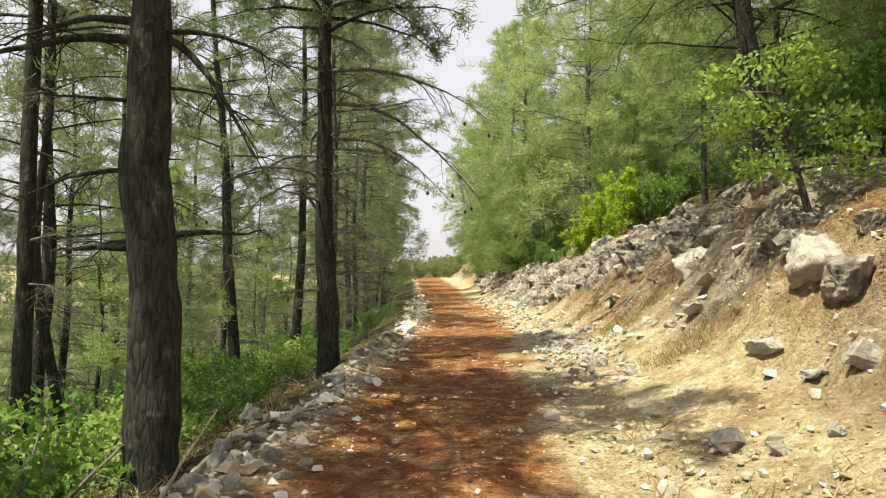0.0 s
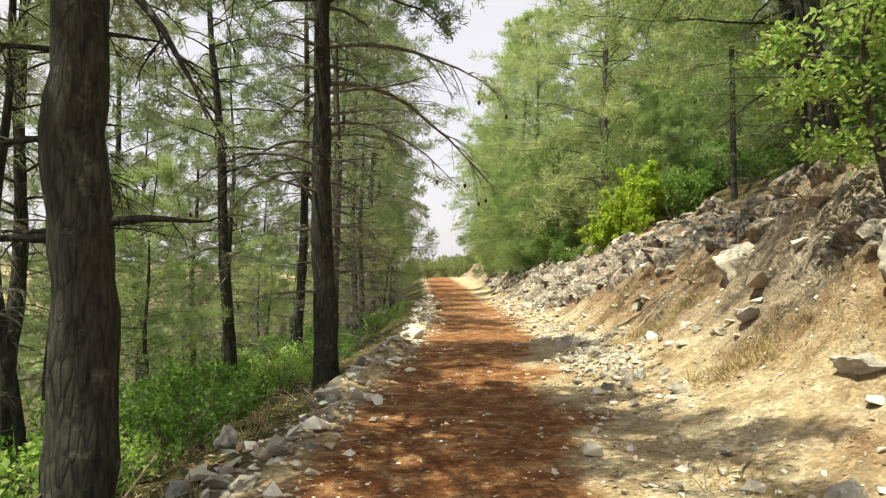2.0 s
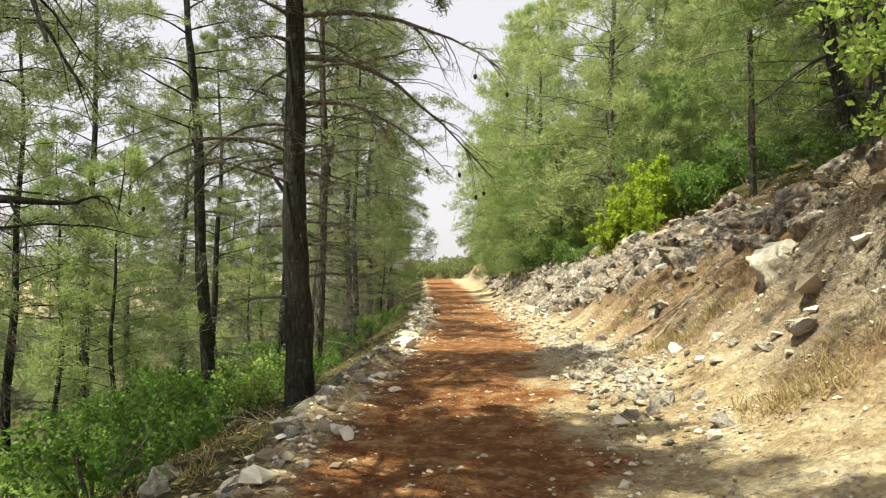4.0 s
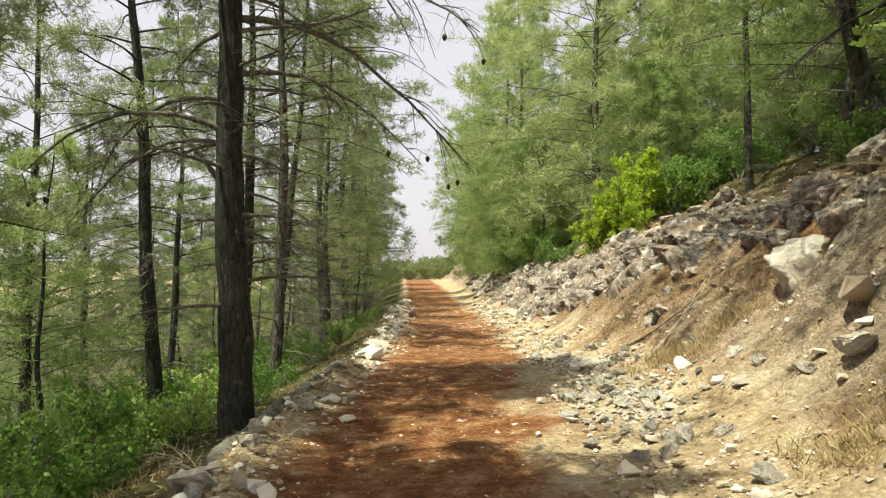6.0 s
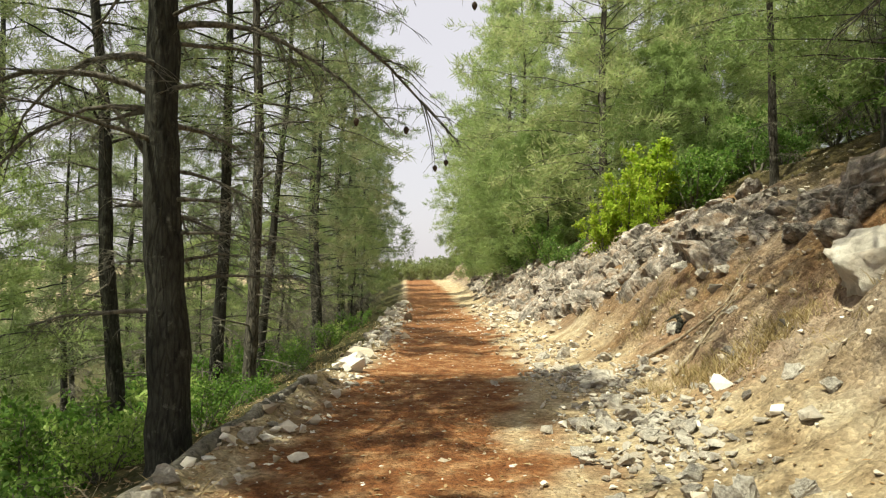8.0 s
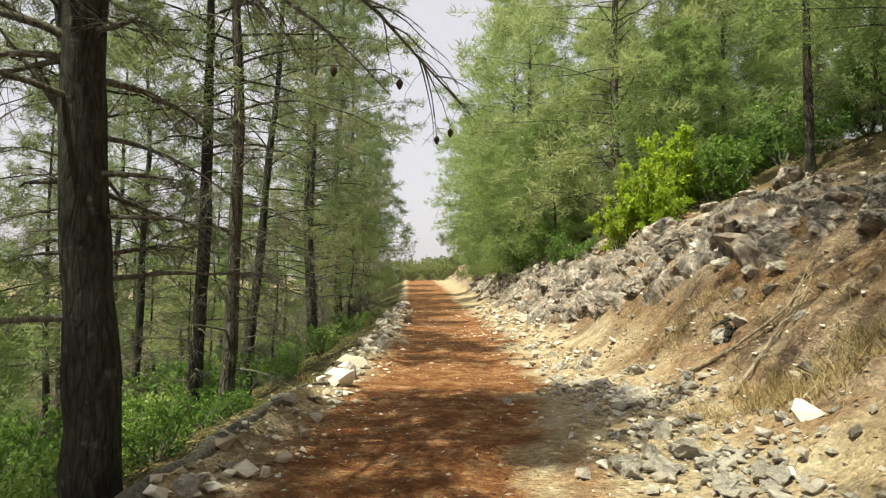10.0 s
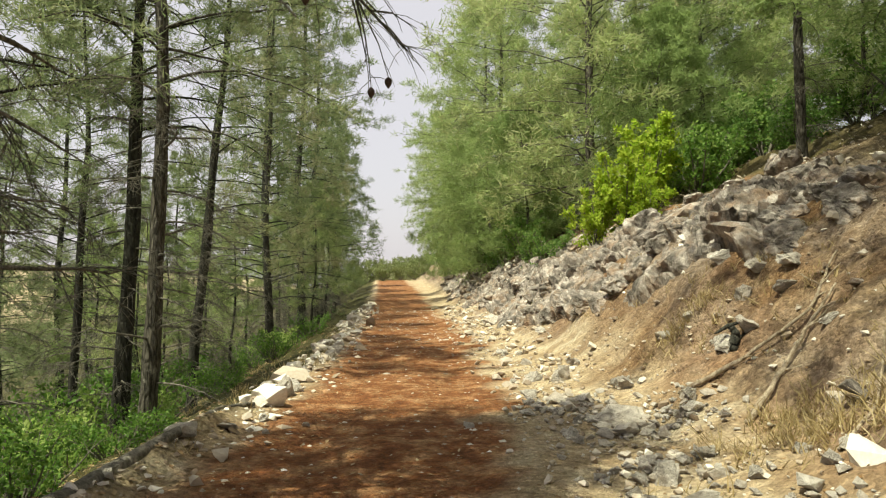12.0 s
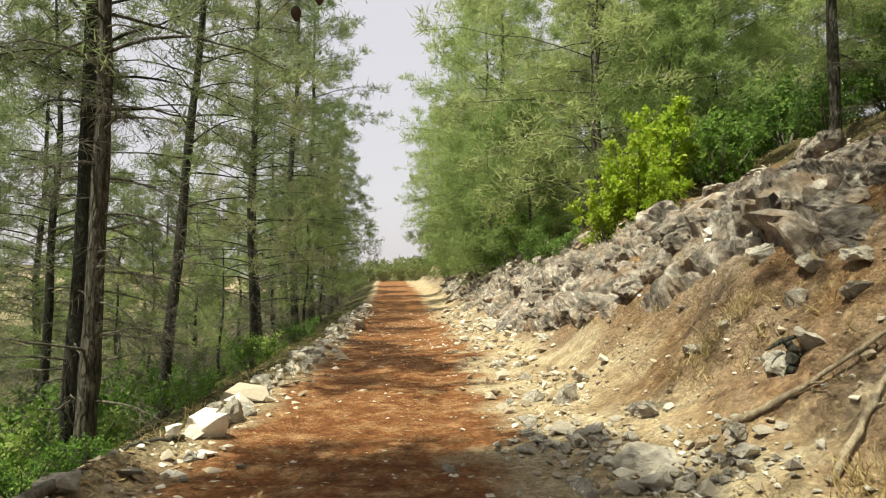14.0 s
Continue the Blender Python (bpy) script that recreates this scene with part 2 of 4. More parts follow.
def road_right(y):
    return np.interp(y, [-20, 4, 8, 13, 18, 25, 36, 60, 110, 300], [0.7, 0.85, 1.5, 1.8, 2.2, 2.4, 1.9, 1.5, -1.0, -19])


def height(x, y):
    x, y = np.asarray(x, float), np.asarray(y, float)
    toe, left = bank_toe(y), road_left(y)
    u, v = x - toe, left - x
    knoll = np.exp(-((y - 11.2) / 2.0) ** 2)
    bank = np.interp(u, [-2.5, -0.6, 0, 0.5, 1, 1.5, 2, 3, 4, 5, 7, 12, 30, 70, 400], [0, 0.03, 0.13, 0.36, 0.68, 1.2, 1.7, 2.4, 2.95, 3.4, 4.4, 6.2, 9.5, 14, 25])
    bank = bank + knoll * np.interp(u, [1.5, 2.6, 3.4, 6], [0, 0.75, 0.75, 0])
    bank = bank + np.exp(-((y - 18.5) / 3.0) ** 2) * np.interp(u, [0.5, 1.3, 2.6, 5.5], [0, 0.38, 0.32, 0])
    bank = bank - 0.42 * np.exp(-((y - 12.2) / 1.1) ** 2 - ((u - 2.0) / 0.6) ** 2)
    slope = np.interp(v, [-0.5, 0, 0.5, 1.2, 2, 4, 6, 20, 60, 100, 160, 260, 600], [0, 0.02, -0.12, -0.35, -0.66, -2.0, -2.8, -7.5, -15, -15, -4, 14, 20])
    z = np.where(u > -2.5, bank, 0) + np.where(v > -0.5, slope, 0)
    on_bank = np.clip((u - 0.1) / 0.9, 0, 1)
    off_left = np.clip(v / 0.6, 0, 1)
    z = z + fbm(x * 0.9, y * 0.9, 3, 4) * (0.02 + 0.26 * on_bank + 0.12 * off_left) + fbm(x * 5, y * 5, 9, 3) * (0.014 + 0.10 * on_bank + 0.05 * off_left)
    cv, edge = cells(x * 1.5 + fbm(x * 2, y * 2, 21, 2), y * 1.15 + fbm(x * 2, y * 2, 27, 2), 5)
    z = z + stony(x, y) * (0.16 * (cv - 0.45)) * np.clip(edge * 6, 0, 1)
    cv2, edge2 = cells(x * 4.2, y * 4.2, 31)
    z = z + stony(x, y) * 0.1 * (cv2 - 0.5) * np.clip(edge2 * 4, 0, 1)
    z = z + np.interp(y, [42, 60, 92, 130], [0, 0.35, 1.15, 1.5])
    z = z + 0.2 * np.exp(-((x - left + 0.22) / 0.17) ** 2) * np.interp(y, [8.8, 10.2, 15.5, 17.5], [0, 1, 1, 0]) * (0.75 + 0.5 * vnoise(x * 2, y * 2, 33))
    rut = np.exp(-((x - left - 0.9) / 0.25) ** 2) + np.exp(-((x - left - 2.2) / 0.25) ** 2)
    return z - 0.025 * rut * (u < 0)


def stony(x, y):
    """How much bare rock the bank shows."""
    u = x - bank_toe(y)
    band = np.interp(u, [0.5, 1.3, 2.2, 3.6, 5.0], [0, 0.75, 1, 0.75, 0.15])
    far = np.interp(y, [15, 22, 26], [0, 0.35, 0.6]) * np.interp(u, [0.0, 0.6, 2.5], [0, 1, 0])
    patch = np.clip(0.6 + 1.6 * fbm(x * 0.55, y * 0.55, 41, 3), 0, 1)
    return np.clip(np.maximum(band * patch, far), 0, 1)


def ground_z(x, y):
    return float(height(np.array([x]), np.array([y]))[0])


def spaced(stops):
    out = []
    for a, b, n in stops:
        out.append(np.linspace(a, b, n, endpoint=False))
    return np.concatenate(out)


gx = np.append(spaced([(-900, -100, 14), (-100, -20, 32), (-20, -5, 40), (-5, -2.2, 28), (-2.2, 8, 140), (8, 20, 48), (20, 100, 40), (100, 900, 14)]), 900)
gy = np.append(spaced([(-300, -20, 14), (-20, 2, 26), (2, 26, 300), (26, 45, 90), (45, 110, 130), (110, 900, 24)]), 900)
XX, YY = np.meshgrid(gx, gy)
ZZ = height(XX, YY)
nx, ny = len(gx), len(gy)
ii, jj = np.meshgrid(np.arange(nx - 1), np.arange(ny - 1))
base = (jj * nx + ii).ravel()
gt = np.concatenate([np.stack([base, base + 1, base + nx + 1], -1), np.stack([base, base + nx + 1, base + nx], -1)])
ground = tagged(piece("ground", np.stack([XX.ravel(), YY.ravel(), ZZ.ravel()], -1), gt, EARTH, smooth=True), "red dirt forest track between a stony cut bank and a wooded slope", "ground", kind="structure")
fade = np.clip((XX - road_left(YY)) / 0.35 + fbm(XX * 3, YY * 3, 51, 3) * 0.8, 0, 1) * np.clip((road_right(YY) - XX) / 0.5 + fbm(XX * 1.6, YY * 1.6, 57, 4) * 1.6, 0, 1)
dry = np.clip((road_left(YY) - XX) / 0.5 + fbm(XX * 2, YY * 2, 61, 3) * 0.6, 0, 1)
dry = np.maximum(dry, np.clip((YY - 96) / 6, 0, 1))
dry = np.maximum(dry, np.clip((XX - bank_toe(YY) - 4.2) / 1.5 + fbm(XX, YY, 67, 3), 0, 1) * 0.8)
far = road_left(YY) - XX
dry = dry * (1 - np.clip((far - 105) / 20, 0, 1) * np.clip((215 - far) / 20, 0, 1) * (0.35 + 0.65 * (vnoise(XX * 0.03, YY * 0.03, 79) > 0.45)))
damp = np.clip(fbm(XX * 0.8, YY * 0.8, 71, 4) * 1.5 - 0.1, 0, 0.6) * np.clip((XX - bank_toe(YY)) / 0.8, 0, 1)
for title, values in (("tread", np.maximum(fade, damp)), ("cut", np.clip((XX - bank_toe(YY) - np.interp(YY, [12, 15], [0.7, 0.15])) / 0.9 + fbm(XX * 0.9, YY * 0.9, 77, 4) * 1.6 - 0.1, 0, 1)), ("stony", np.clip(stony(XX, YY) * 0.9, 0, 1)), ("litter", dry)):
    ground.data.attributes.new(title, "FLOAT", "POINT").data.foreach_set("value", values.astype(np.float32).ravel())


# ---- trees ----
def tufts(rng, paths, count, length, width, spots=(0.5, 0.78, 1.0), loose=0.07):
    """Brushes of fine needles round the outer parts of twigs, opening upwards and outwards."""
    n, k, _ = paths.shape
    start, way = [], []
    for f in spots:
        i = min(int(f * (k - 1)), k - 2)
        start.append(paths[:, i] + (paths[:, i + 1] - paths[:, i]) * (f * (k - 1) - i))
        way.append(unit(paths[:, i + 1] - paths[:, i]))
    start, way = np.concatenate(start), unit(np.concatenate(way) * 0.55 + [0, 0, 0.45])
    m = len(start)
    out = unit(rng.normal(size=(m, count, 3)) + way[:, None, :] * 0.8)
    root = start[:, None, :] + rng.normal(size=(m, count, 3)) * loose
    side = unit(np.cross(out, rng.normal(size=(m, count, 3)))) * width / 2
    tip = root + out * length * rng.uniform(0.55, 1.15, (m, count, 1))
    v = np.stack([root - side, root + side, tip], 2).reshape(-1, 3)
    return v, np.arange(len(v)).reshape(-1, 3)


def limb_curve(rng, base, az, length, rise, droop, k=8, wiggle=0.05):
    s = np.linspace(0, 1, k)
    turn = az + np.cumsum(rng.normal(0, 0.16, k)) * s
    step = np.stack([np.cos(turn), np.sin(turn)], -1) * length / (k - 1)
    xy = np.concatenate([[[0, 0]], np.cumsum(step[1:], 0)])
    z = length * (rise * s - droop * s * s) + rng.normal(0, wiggle * length * 0.25, k) * s
    return np.asarray(base) + np.column_stack([xy, z])


def twigs_of(rng, path, count, reach, first=0.2, k=5, hang=0.15, loose=0.25):
    """Side twigs of a limb: paths of shape (count, k, 3)."""
    n = len(path)
    s = rng.uniform(first, 1.0, count)
    f = s * (n - 1)
    i = np.minimum(f.astype(int), n - 2)
    start = path[i] + (path[i + 1] - path[i]) * (f - i)[:, None]
    way = unit(path[i + 1] - path[i])
    side = unit(np.cross(way, [0, 0, 1.0])) * rng.choice([-1, 1], count)[:, None]
    out = unit(way * rng.uniform(0.3, 1.0, (count, 1)) + side * rng.uniform(0.4, 1.0, (count, 1)) + rng.normal(0, loose, (count, 3)))
    ln = reach * (1.15 - s) * rng.uniform(0.5, 1.2, count) + 0.12
    t = np.linspace(0, 1, k)[None, :, None]
    p = start[:, None, :] + out[:, None, :] * ln[:, None, None] * t
    p[:, :, 2] -= hang * ln[:, None] * t[:, :, 0] ** 2
    return p + rng.normal(0, 0.03, p.shape) * ln[:, None, None] * t


def along(p, per, rng, first=0.3):
    """Points and directions on tubes' paths."""
    n, k, _ = p.shape
    f = rng.uniform(first, 1.0, (n, per)) * (k - 1)
    i = np.minimum(f.astype(int), k - 2)
    rows = np.arange(n)[:, None]
    a, b = p[rows, i], p[rows, i + 1]
    return (a + (b - a) * (f - i)[..., None]).reshape(-1, 3), unit(b - a).reshape(-1, 3)


def pine(seed, tall, radius, crown_from, spread, limbs=40, dead=16, dead_from=1.2, dead_len=1.3, lean=(0, 0), bend=0.12,
         count=9, width=0.012, near=False, bark=None, leaf=None, extra=(), label="", dead_twigs=8, reach=0.17, cones=0, kinks=(), full=1.9, live_twigs=7, dome=False, snags=None):
    """A pine at the origin: trunk, dead lower branches, live limbs and a crown of needles. extra: own limbs as (height, azimuth, length, rise, droop, twigs)."""
    rng = np.random.default_rng(seed)
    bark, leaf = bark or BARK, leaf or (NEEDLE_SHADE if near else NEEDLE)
    tree = new("pine_tree")
    k = 60 if kinks else 34 if near else 14
    s = np.linspace(0, 1, k)
    ph = rng.uniform(0, 6.28, 4)
    tx = lean[0] * s * tall + bend * (np.sin(s * 7 + ph[0]) - np.sin(ph[0])) + bend * 0.3 * (np.sin(s * 19 + ph[1]) - np.sin(ph[1]))
    ty = lean[1] * s * tall + bend * (np.sin(s * 6 + ph[2]) - np.sin(ph[2])) + bend * 0.3 * (np.sin(s * 17 + ph[3]) - np.sin(ph[3]))
    if kinks:
        tx = tx + np.interp(s * tall, [q[0] for q in kinks], [q[1] for q in kinks])
    path = np.column_stack([tx, ty, s * tall - 0.3 * (1 - s)])
    rad = radius * (1 - 0.88 * s ** 1.15) * (1 + 0.35 * np.exp(-s * tall / 0.3)) * rng.uniform(0.94, 1.07, k)

    def at(z):
        f = np.clip(z / tall, 0, 1)
        return np.array([np.interp(f, s, path[:, c]) for c in range(3)]), float(np.interp(f, s, rad))

    wood, green, bare = Heap(), Heap(), Heap()
    sides = 14 if near else 7
    tv, tt = tubes(path[None], rad[None], sides)
    if near:
        # furrowed bark: ridges that wander up the stem
        rid = fbm(np.arctan2(tv[:, 1] - np.repeat(path[:, 1], sides), tv[:, 0] - np.repeat(path[:, 0], sides)) * 3, tv[:, 2] * 2.5, seed, 2)
        tv = tv + unit(tv - np.repeat(path, sides, 0)) * (rid * radius * 0.16)[:, None]
    wood.add(tv, tt)

    def branch(z, az, length, rise, droop, twigs, r, alive):
        start, _ = at(z)
        k = 9 if near else 6
        p = limb_curve(rng, start, az, length, rise, droop, k)
        h = Heap() if near else wood if alive else bare
        h.add(*tubes(p[None], (r * (1 - 0.85 * np.linspace(0, 1, k)))[None], 6 if near else 3))
        if twigs:
            fork = 5 if near and not alive else 3 if near or not alive else 2
            tw = twigs_of(rng, p, twigs, length * 0.5, 0.25, fork, 0.1 if alive else 0.35, 0.55 if alive else 0.3)
            h.add(*tubes(tw, np.tile(max(r * 0.22, 0.004) * np.linspace(1, 0.3, fork), (len(tw), 1)), 3))
            if cones and length > 2.1 and not alive:
                for tip in tw[np.argsort(tw[:, -1, 2])[:cones], -1]:
                    ct = np.linspace(0, 1, 9)
                    cv, cf = tubes((tip - np.outer(ct, [0.0, 0.0, 0.085]))[None], np.array([[0.004, 0.017, 0.024, 0.027, 0.027, 0.024, 0.019, 0.012, 0.002]]), 9)
                    piece("cone", cv, cf, CONE, tree, "small dark hanging pine cone", True)
            if not near and not alive:
                fine = np.concatenate([twigs_of(rng, q, 3, 0.45, 0.2, 2, 0.3) for q in tw])
                h.add(*tubes(fine, np.tile([0.006, 0.003], (len(fine), 1)), 3))
            if near and not alive:
                fine = np.concatenate([twigs_of(rng, q, 4, 0.25, 0.2, 3, 0.3) for q in tw])
                h.add(*tubes(fine, np.tile([0.0035, 0.003, 0.0015], (len(fine), 1)), 3))
            if alive:
                green.add(*tufts(rng, tw, count, reach, width))
                green.add(*tufts(rng, p[None], count, reach, width, (0.6, 0.75, 0.9, 1.0)))
        if near:
            piece("branch", *h.made(), (snags or TWIG) if not alive else bark, tree, smooth=True)

    for n in range(dead):
        z = dead_from + (crown_from * 1.1 - dead_from) * (n + rng.uniform(0, 0.9)) / max(dead, 1)
        branch(z, rng.uniform(0, 6.28), dead_len * rng.uniform(0.35, 1.2), rng.uniform(-0.1, 0.35), rng.uniform(0.05, 0.5), dead_twigs, radius * rng.uniform(0.10, 0.18), False)
    for z, az, length, rise, droop, twigs, r in extra:
        branch(z, radians(az), length, rise, droop, twigs, r, False)
    for n in range(limbs):
        f = (n + rng.uniform(0, 1)) / limbs
        z = crown_from + (tall - crown_from) * f * 0.97
        round_off = 1 - max(0.0, (f - 0.3) / 0.7) ** 2 - 0.7 * max(0.0, 0.3 - f) if dome else 1 - f ** full
        length = spread * round_off * rng.uniform(0.55, 1.12) + 0.35
        branch(z, n * 2.4 + rng.normal(0, 0.3), length, rng.uniform(0.1, 0.45) + 0.35 * f, rng.uniform(0.1, 0.45), live_twigs, radius * 0.2 * (1 - 0.6 * f), True)
    piece("trunk", *wood.made(), bark, tree, smooth=True)
    if bare.v:
        piece("dead_branch", *bare.made(), TWIG, tree, "bare grey dead branches", smooth=True)
    piece("crown", *green.made(), leaf, tree)
    return tagged(tree, label or "tall pine with dark furrowed bark and wispy needles", "pine tree", "pines along the track")


def place(ob, x, y, sink=0.0, turn=0.0, size=1.0):
    ob.matrix_basis = pose(x, y, ground_z(x, y) - sink, 0, 0, turn) @ Matrix.Diagonal((size, size, size, 1))
    return ob


# near pines below the track, each of its own shape
place(pine(11, 12.0, 0.235, 6.3, 3.4, limbs=60, live_twigs=9, dead=7, dead_from=2.4, dead_len=1.3, bend=0.015, near=True, width=0.026, reach=0.22, count=30, snags=BARK,
           kinks=((0, 0), (1.9, 0.0), (2.5, -0.04), (3.0, -0.13), (3.5, -0.07), (4.4, -0.06), (6, -0.1), (10, -0.7)),
           extra=((2.42, -8, 0.9, 0.1, 0.06, 4, 0.05), (2.32, 187, 0.85, 0.02, 0.05, 4, 0.052), (2.38, 170, 0.65, 0.0, 0.0, 2, 0.04), (4.25, -5, 1.1, -0.35, 0.75, 9, 0.05), (3.75, 10, 0.6, 0.0, 0.1, 3, 0.025),
                  (3.0, 178, 1.1, 0.1, 0.35, 8, 0.03), (3.1, 2, 0.35, 0.05, 0.0, 1, 0.02), (4.15, 180, 2.0, 0.15, 0.35, 10, 0.05), (4.3, 165, 1.8, 0.3, 0.3, 8, 0.045), (3.6, 190, 1.0, 0.1, 0.1, 5, 0.025)),
           label="stout dark pine with broken dead branches beside the track"), -2.58, 5.8)
place(pine(12, 11.2, 0.215, 6.6, 2.3, limbs=54, live_twigs=9, width=0.022, reach=0.2, count=24, dead=26, dead_twigs=11, dead_from=1.8, dead_len=1.7, lean=(0.006, 0.0), bend=0.06, near=True, cones=2,
           extra=((5.3, 28, 3.3, 0.25, 0.72, 18, 0.05), (4.6, 8, 2.4, 0.3, 0.75, 14, 0.04), (4.3, 182, 2.1, 0.3, 0.85, 14, 0.036), (3.75, 188, 1.9, 0.35, 0.95, 12, 0.032), (3.15, 172, 0.75, 1.35, 0.0, 3, 0.045),
                  (2.85, 178, 0.55, 0.15, 0.2, 2, 0.045), (2.9, -6, 0.7, 0.1, 0.15, 5, 0.035), (2.3, 190, 0.6, 0.1, 0.1, 3, 0.03), (3.9, 200, 2.4, 0.5, 0.75, 12, 0.04), (5.9, 0, 3.2, 0.2, 0.55, 16, 0.05)),
           label="pine with long bare cone-hung branches arching over the track"), -2.2, 12.4)
place(pine(13, 13, 0.14, 5.8, 3.0, width=0.022, reach=0.22, count=18, dead=30, dead_twigs=10, dead_len=1.6, lean=(0.012, 0), bend=0.06, near=True, bark=BARK_PALE, label="slim pine with pale flaking bark on the slope"), -3.4, 19.1)
place(pine(14, 16, 0.17, 6.6, 3.2, width=0.022, reach=0.22, count=18, dead=30, dead_twigs=10, dead_len=1.6, lean=(0.02, 0), bend=0.06, near=True), -4.95, 21.7)
place(pine(15, 16.5, 0.18, 7.0, 2.8, width=0.022, reach=0.22, count=18, dead=30, dead_twigs=10, dead_len=1.6, lean=(-0.08, 0), bend=0.08, near=True), -6.2, 19.7)
place(pine(16, 16, 0.15, 5.6, 3.3, width=0.022, reach=0.22, count=18, dead=30, dead_twigs=10, dead_len=1.6, lean=(0.08, 0), bend=0.08, near=True), -5.2, 26.5)
place(pine(23, 16, 0.13, 7.0, 3.0, limbs=46, dead=14, dead_from=1.5, bend=0.08, near=True, width=0.022, reach=0.22, count=18, label="dark pine rising from the shrubs of the slope"), -5.75, 8.8)
place(pine(17, 15, 0.17, 5.5, 2.8, width=0.022, reach=0.22, count=18, dead=16, dead_from=2.5, near=True), -8.3, 13.3)
place(pine(18, 14, 0.09, 6.5, 2.4, limbs=34, width=0.022, reach=0.22, count=15, dead=12, lean=(-0.02, 0), bend=0.2, near=True, label="thin crooked young pine in the undergrowth"), -6.3, 11.0)
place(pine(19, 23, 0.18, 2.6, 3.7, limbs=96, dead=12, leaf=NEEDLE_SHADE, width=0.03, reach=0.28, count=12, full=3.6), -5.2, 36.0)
place(pine(20, 10.5, 0.17, 3.6, 5.8, lean=(-0.1, -0.04), width=0.026, reach=0.25, count=15, limbs=66, live_twigs=11, dead=14, dead_from=0.8, near=True, dome=True, leaf=NEEDLE, snags=BARK, label="dark pine standing on top of the stony bank"), 5.6, 10.9)
place(pine(22, 11.5, 0.17, 3.4, 5.4, limbs=66, live_twigs=11, dead=12, lean=(-0.2, -0.03), near=True, dome=True, leaf=NEEDLE, width=0.026, reach=0.25, count=14, label="pine on the bank with boughs hanging out over it"), 7.9, 14.8)
# added pine, stem out of view, its crown there to shade the upper bank
place(pine(25, 11, 0.16, 4.2, 4.4, lean=(-0.05, 0.03), limbs=60, live_twigs=11, dead=8, near=True, dome=True, leaf=NEEDLE, width=0.028, reach=0.25, count=16, label="broad pine added beside the view to shade the bank"), 7.6, 6.4)
place(pine(24, 13, 0.105, 4.4, 3.2, lean=(0.05, 0), limbs=50, live_twigs=9, dead=16, dead_from=1.0, near=True, dome=True, leaf=NEEDLE, width=0.026, reach=0.26, count=16, bark=BARK_PALE, label="slim pine with a bare grey stem on the bank's rim"), 8.95, 22.0)

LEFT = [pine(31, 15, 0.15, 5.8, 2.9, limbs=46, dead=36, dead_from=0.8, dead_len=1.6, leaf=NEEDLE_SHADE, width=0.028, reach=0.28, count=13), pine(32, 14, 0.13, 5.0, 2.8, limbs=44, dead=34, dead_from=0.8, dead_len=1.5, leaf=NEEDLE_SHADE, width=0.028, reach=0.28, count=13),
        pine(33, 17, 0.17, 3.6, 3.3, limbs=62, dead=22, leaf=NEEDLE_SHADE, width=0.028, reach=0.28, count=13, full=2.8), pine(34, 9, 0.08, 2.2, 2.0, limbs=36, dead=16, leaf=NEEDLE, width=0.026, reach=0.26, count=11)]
SOFT = dict(width=0.03, reach=0.3, dome=True, live_twigs=11, bark=BARK_PALE)
RIGHT = [pine(41, 13, 0.15, 0.9, 4.0, limbs=110, dead=6, count=10, **SOFT), pine(42, 12, 0.12, 1.4, 3.5, limbs=100, dead=6, count=10, **SOFT),
         pine(43, 15, 0.16, 1.8, 4.2, limbs=116, dead=8, count=10, **SOFT), pine(44, 7, 0.08, 0.4, 2.6, limbs=70, dead=4, count=9, **SOFT)]
pick = random.Random(5)
spots = []


def free(x, y, gap):
    if all((x - a) ** 2 + (y - b) ** 2 > gap * gap for a, b in spots):
        spots.append((x, y))
        return True
    return False


for p in ((-2.7, 5.8), (-2.3, 12.4), (-3.4, 19.1), (-4.95, 21.7), (-6.3, 19.7), (-5.05, 26.5), (-8.3, 13.3), (-6.3, 11), (-5.75, 8.8), (7.9, 14.8), (8.95, 22.0), (7.6, 6.4), (-5.3, 36), (5.6, 10.9)):
    spots.append(p)


def scatter(kinds, n, xs, ys, gap, beside, tries=4000):
    used = set()
    while n and tries:
        tries -= 1
        y = pick.uniform(*ys)
        x = beside(y) + pick.uniform(*xs)
        if not free(x, y, gap):
            continue
        kind = pick.choice(kinds)
        size, turn = pick.uniform(0.8, 1.15), pick.uniform(0, 360)
        m = pose(x, y, ground_z(x, y) - 0.1, 0, 0, turn)
        ob = kind if kind not in used and kind.location.length < 1e-6 else copy_thing(kind, m)
        used.add(kind)
        ob.matrix_basis = m @ Matrix.Diagonal((size, size, size, 1))
        n -= 1


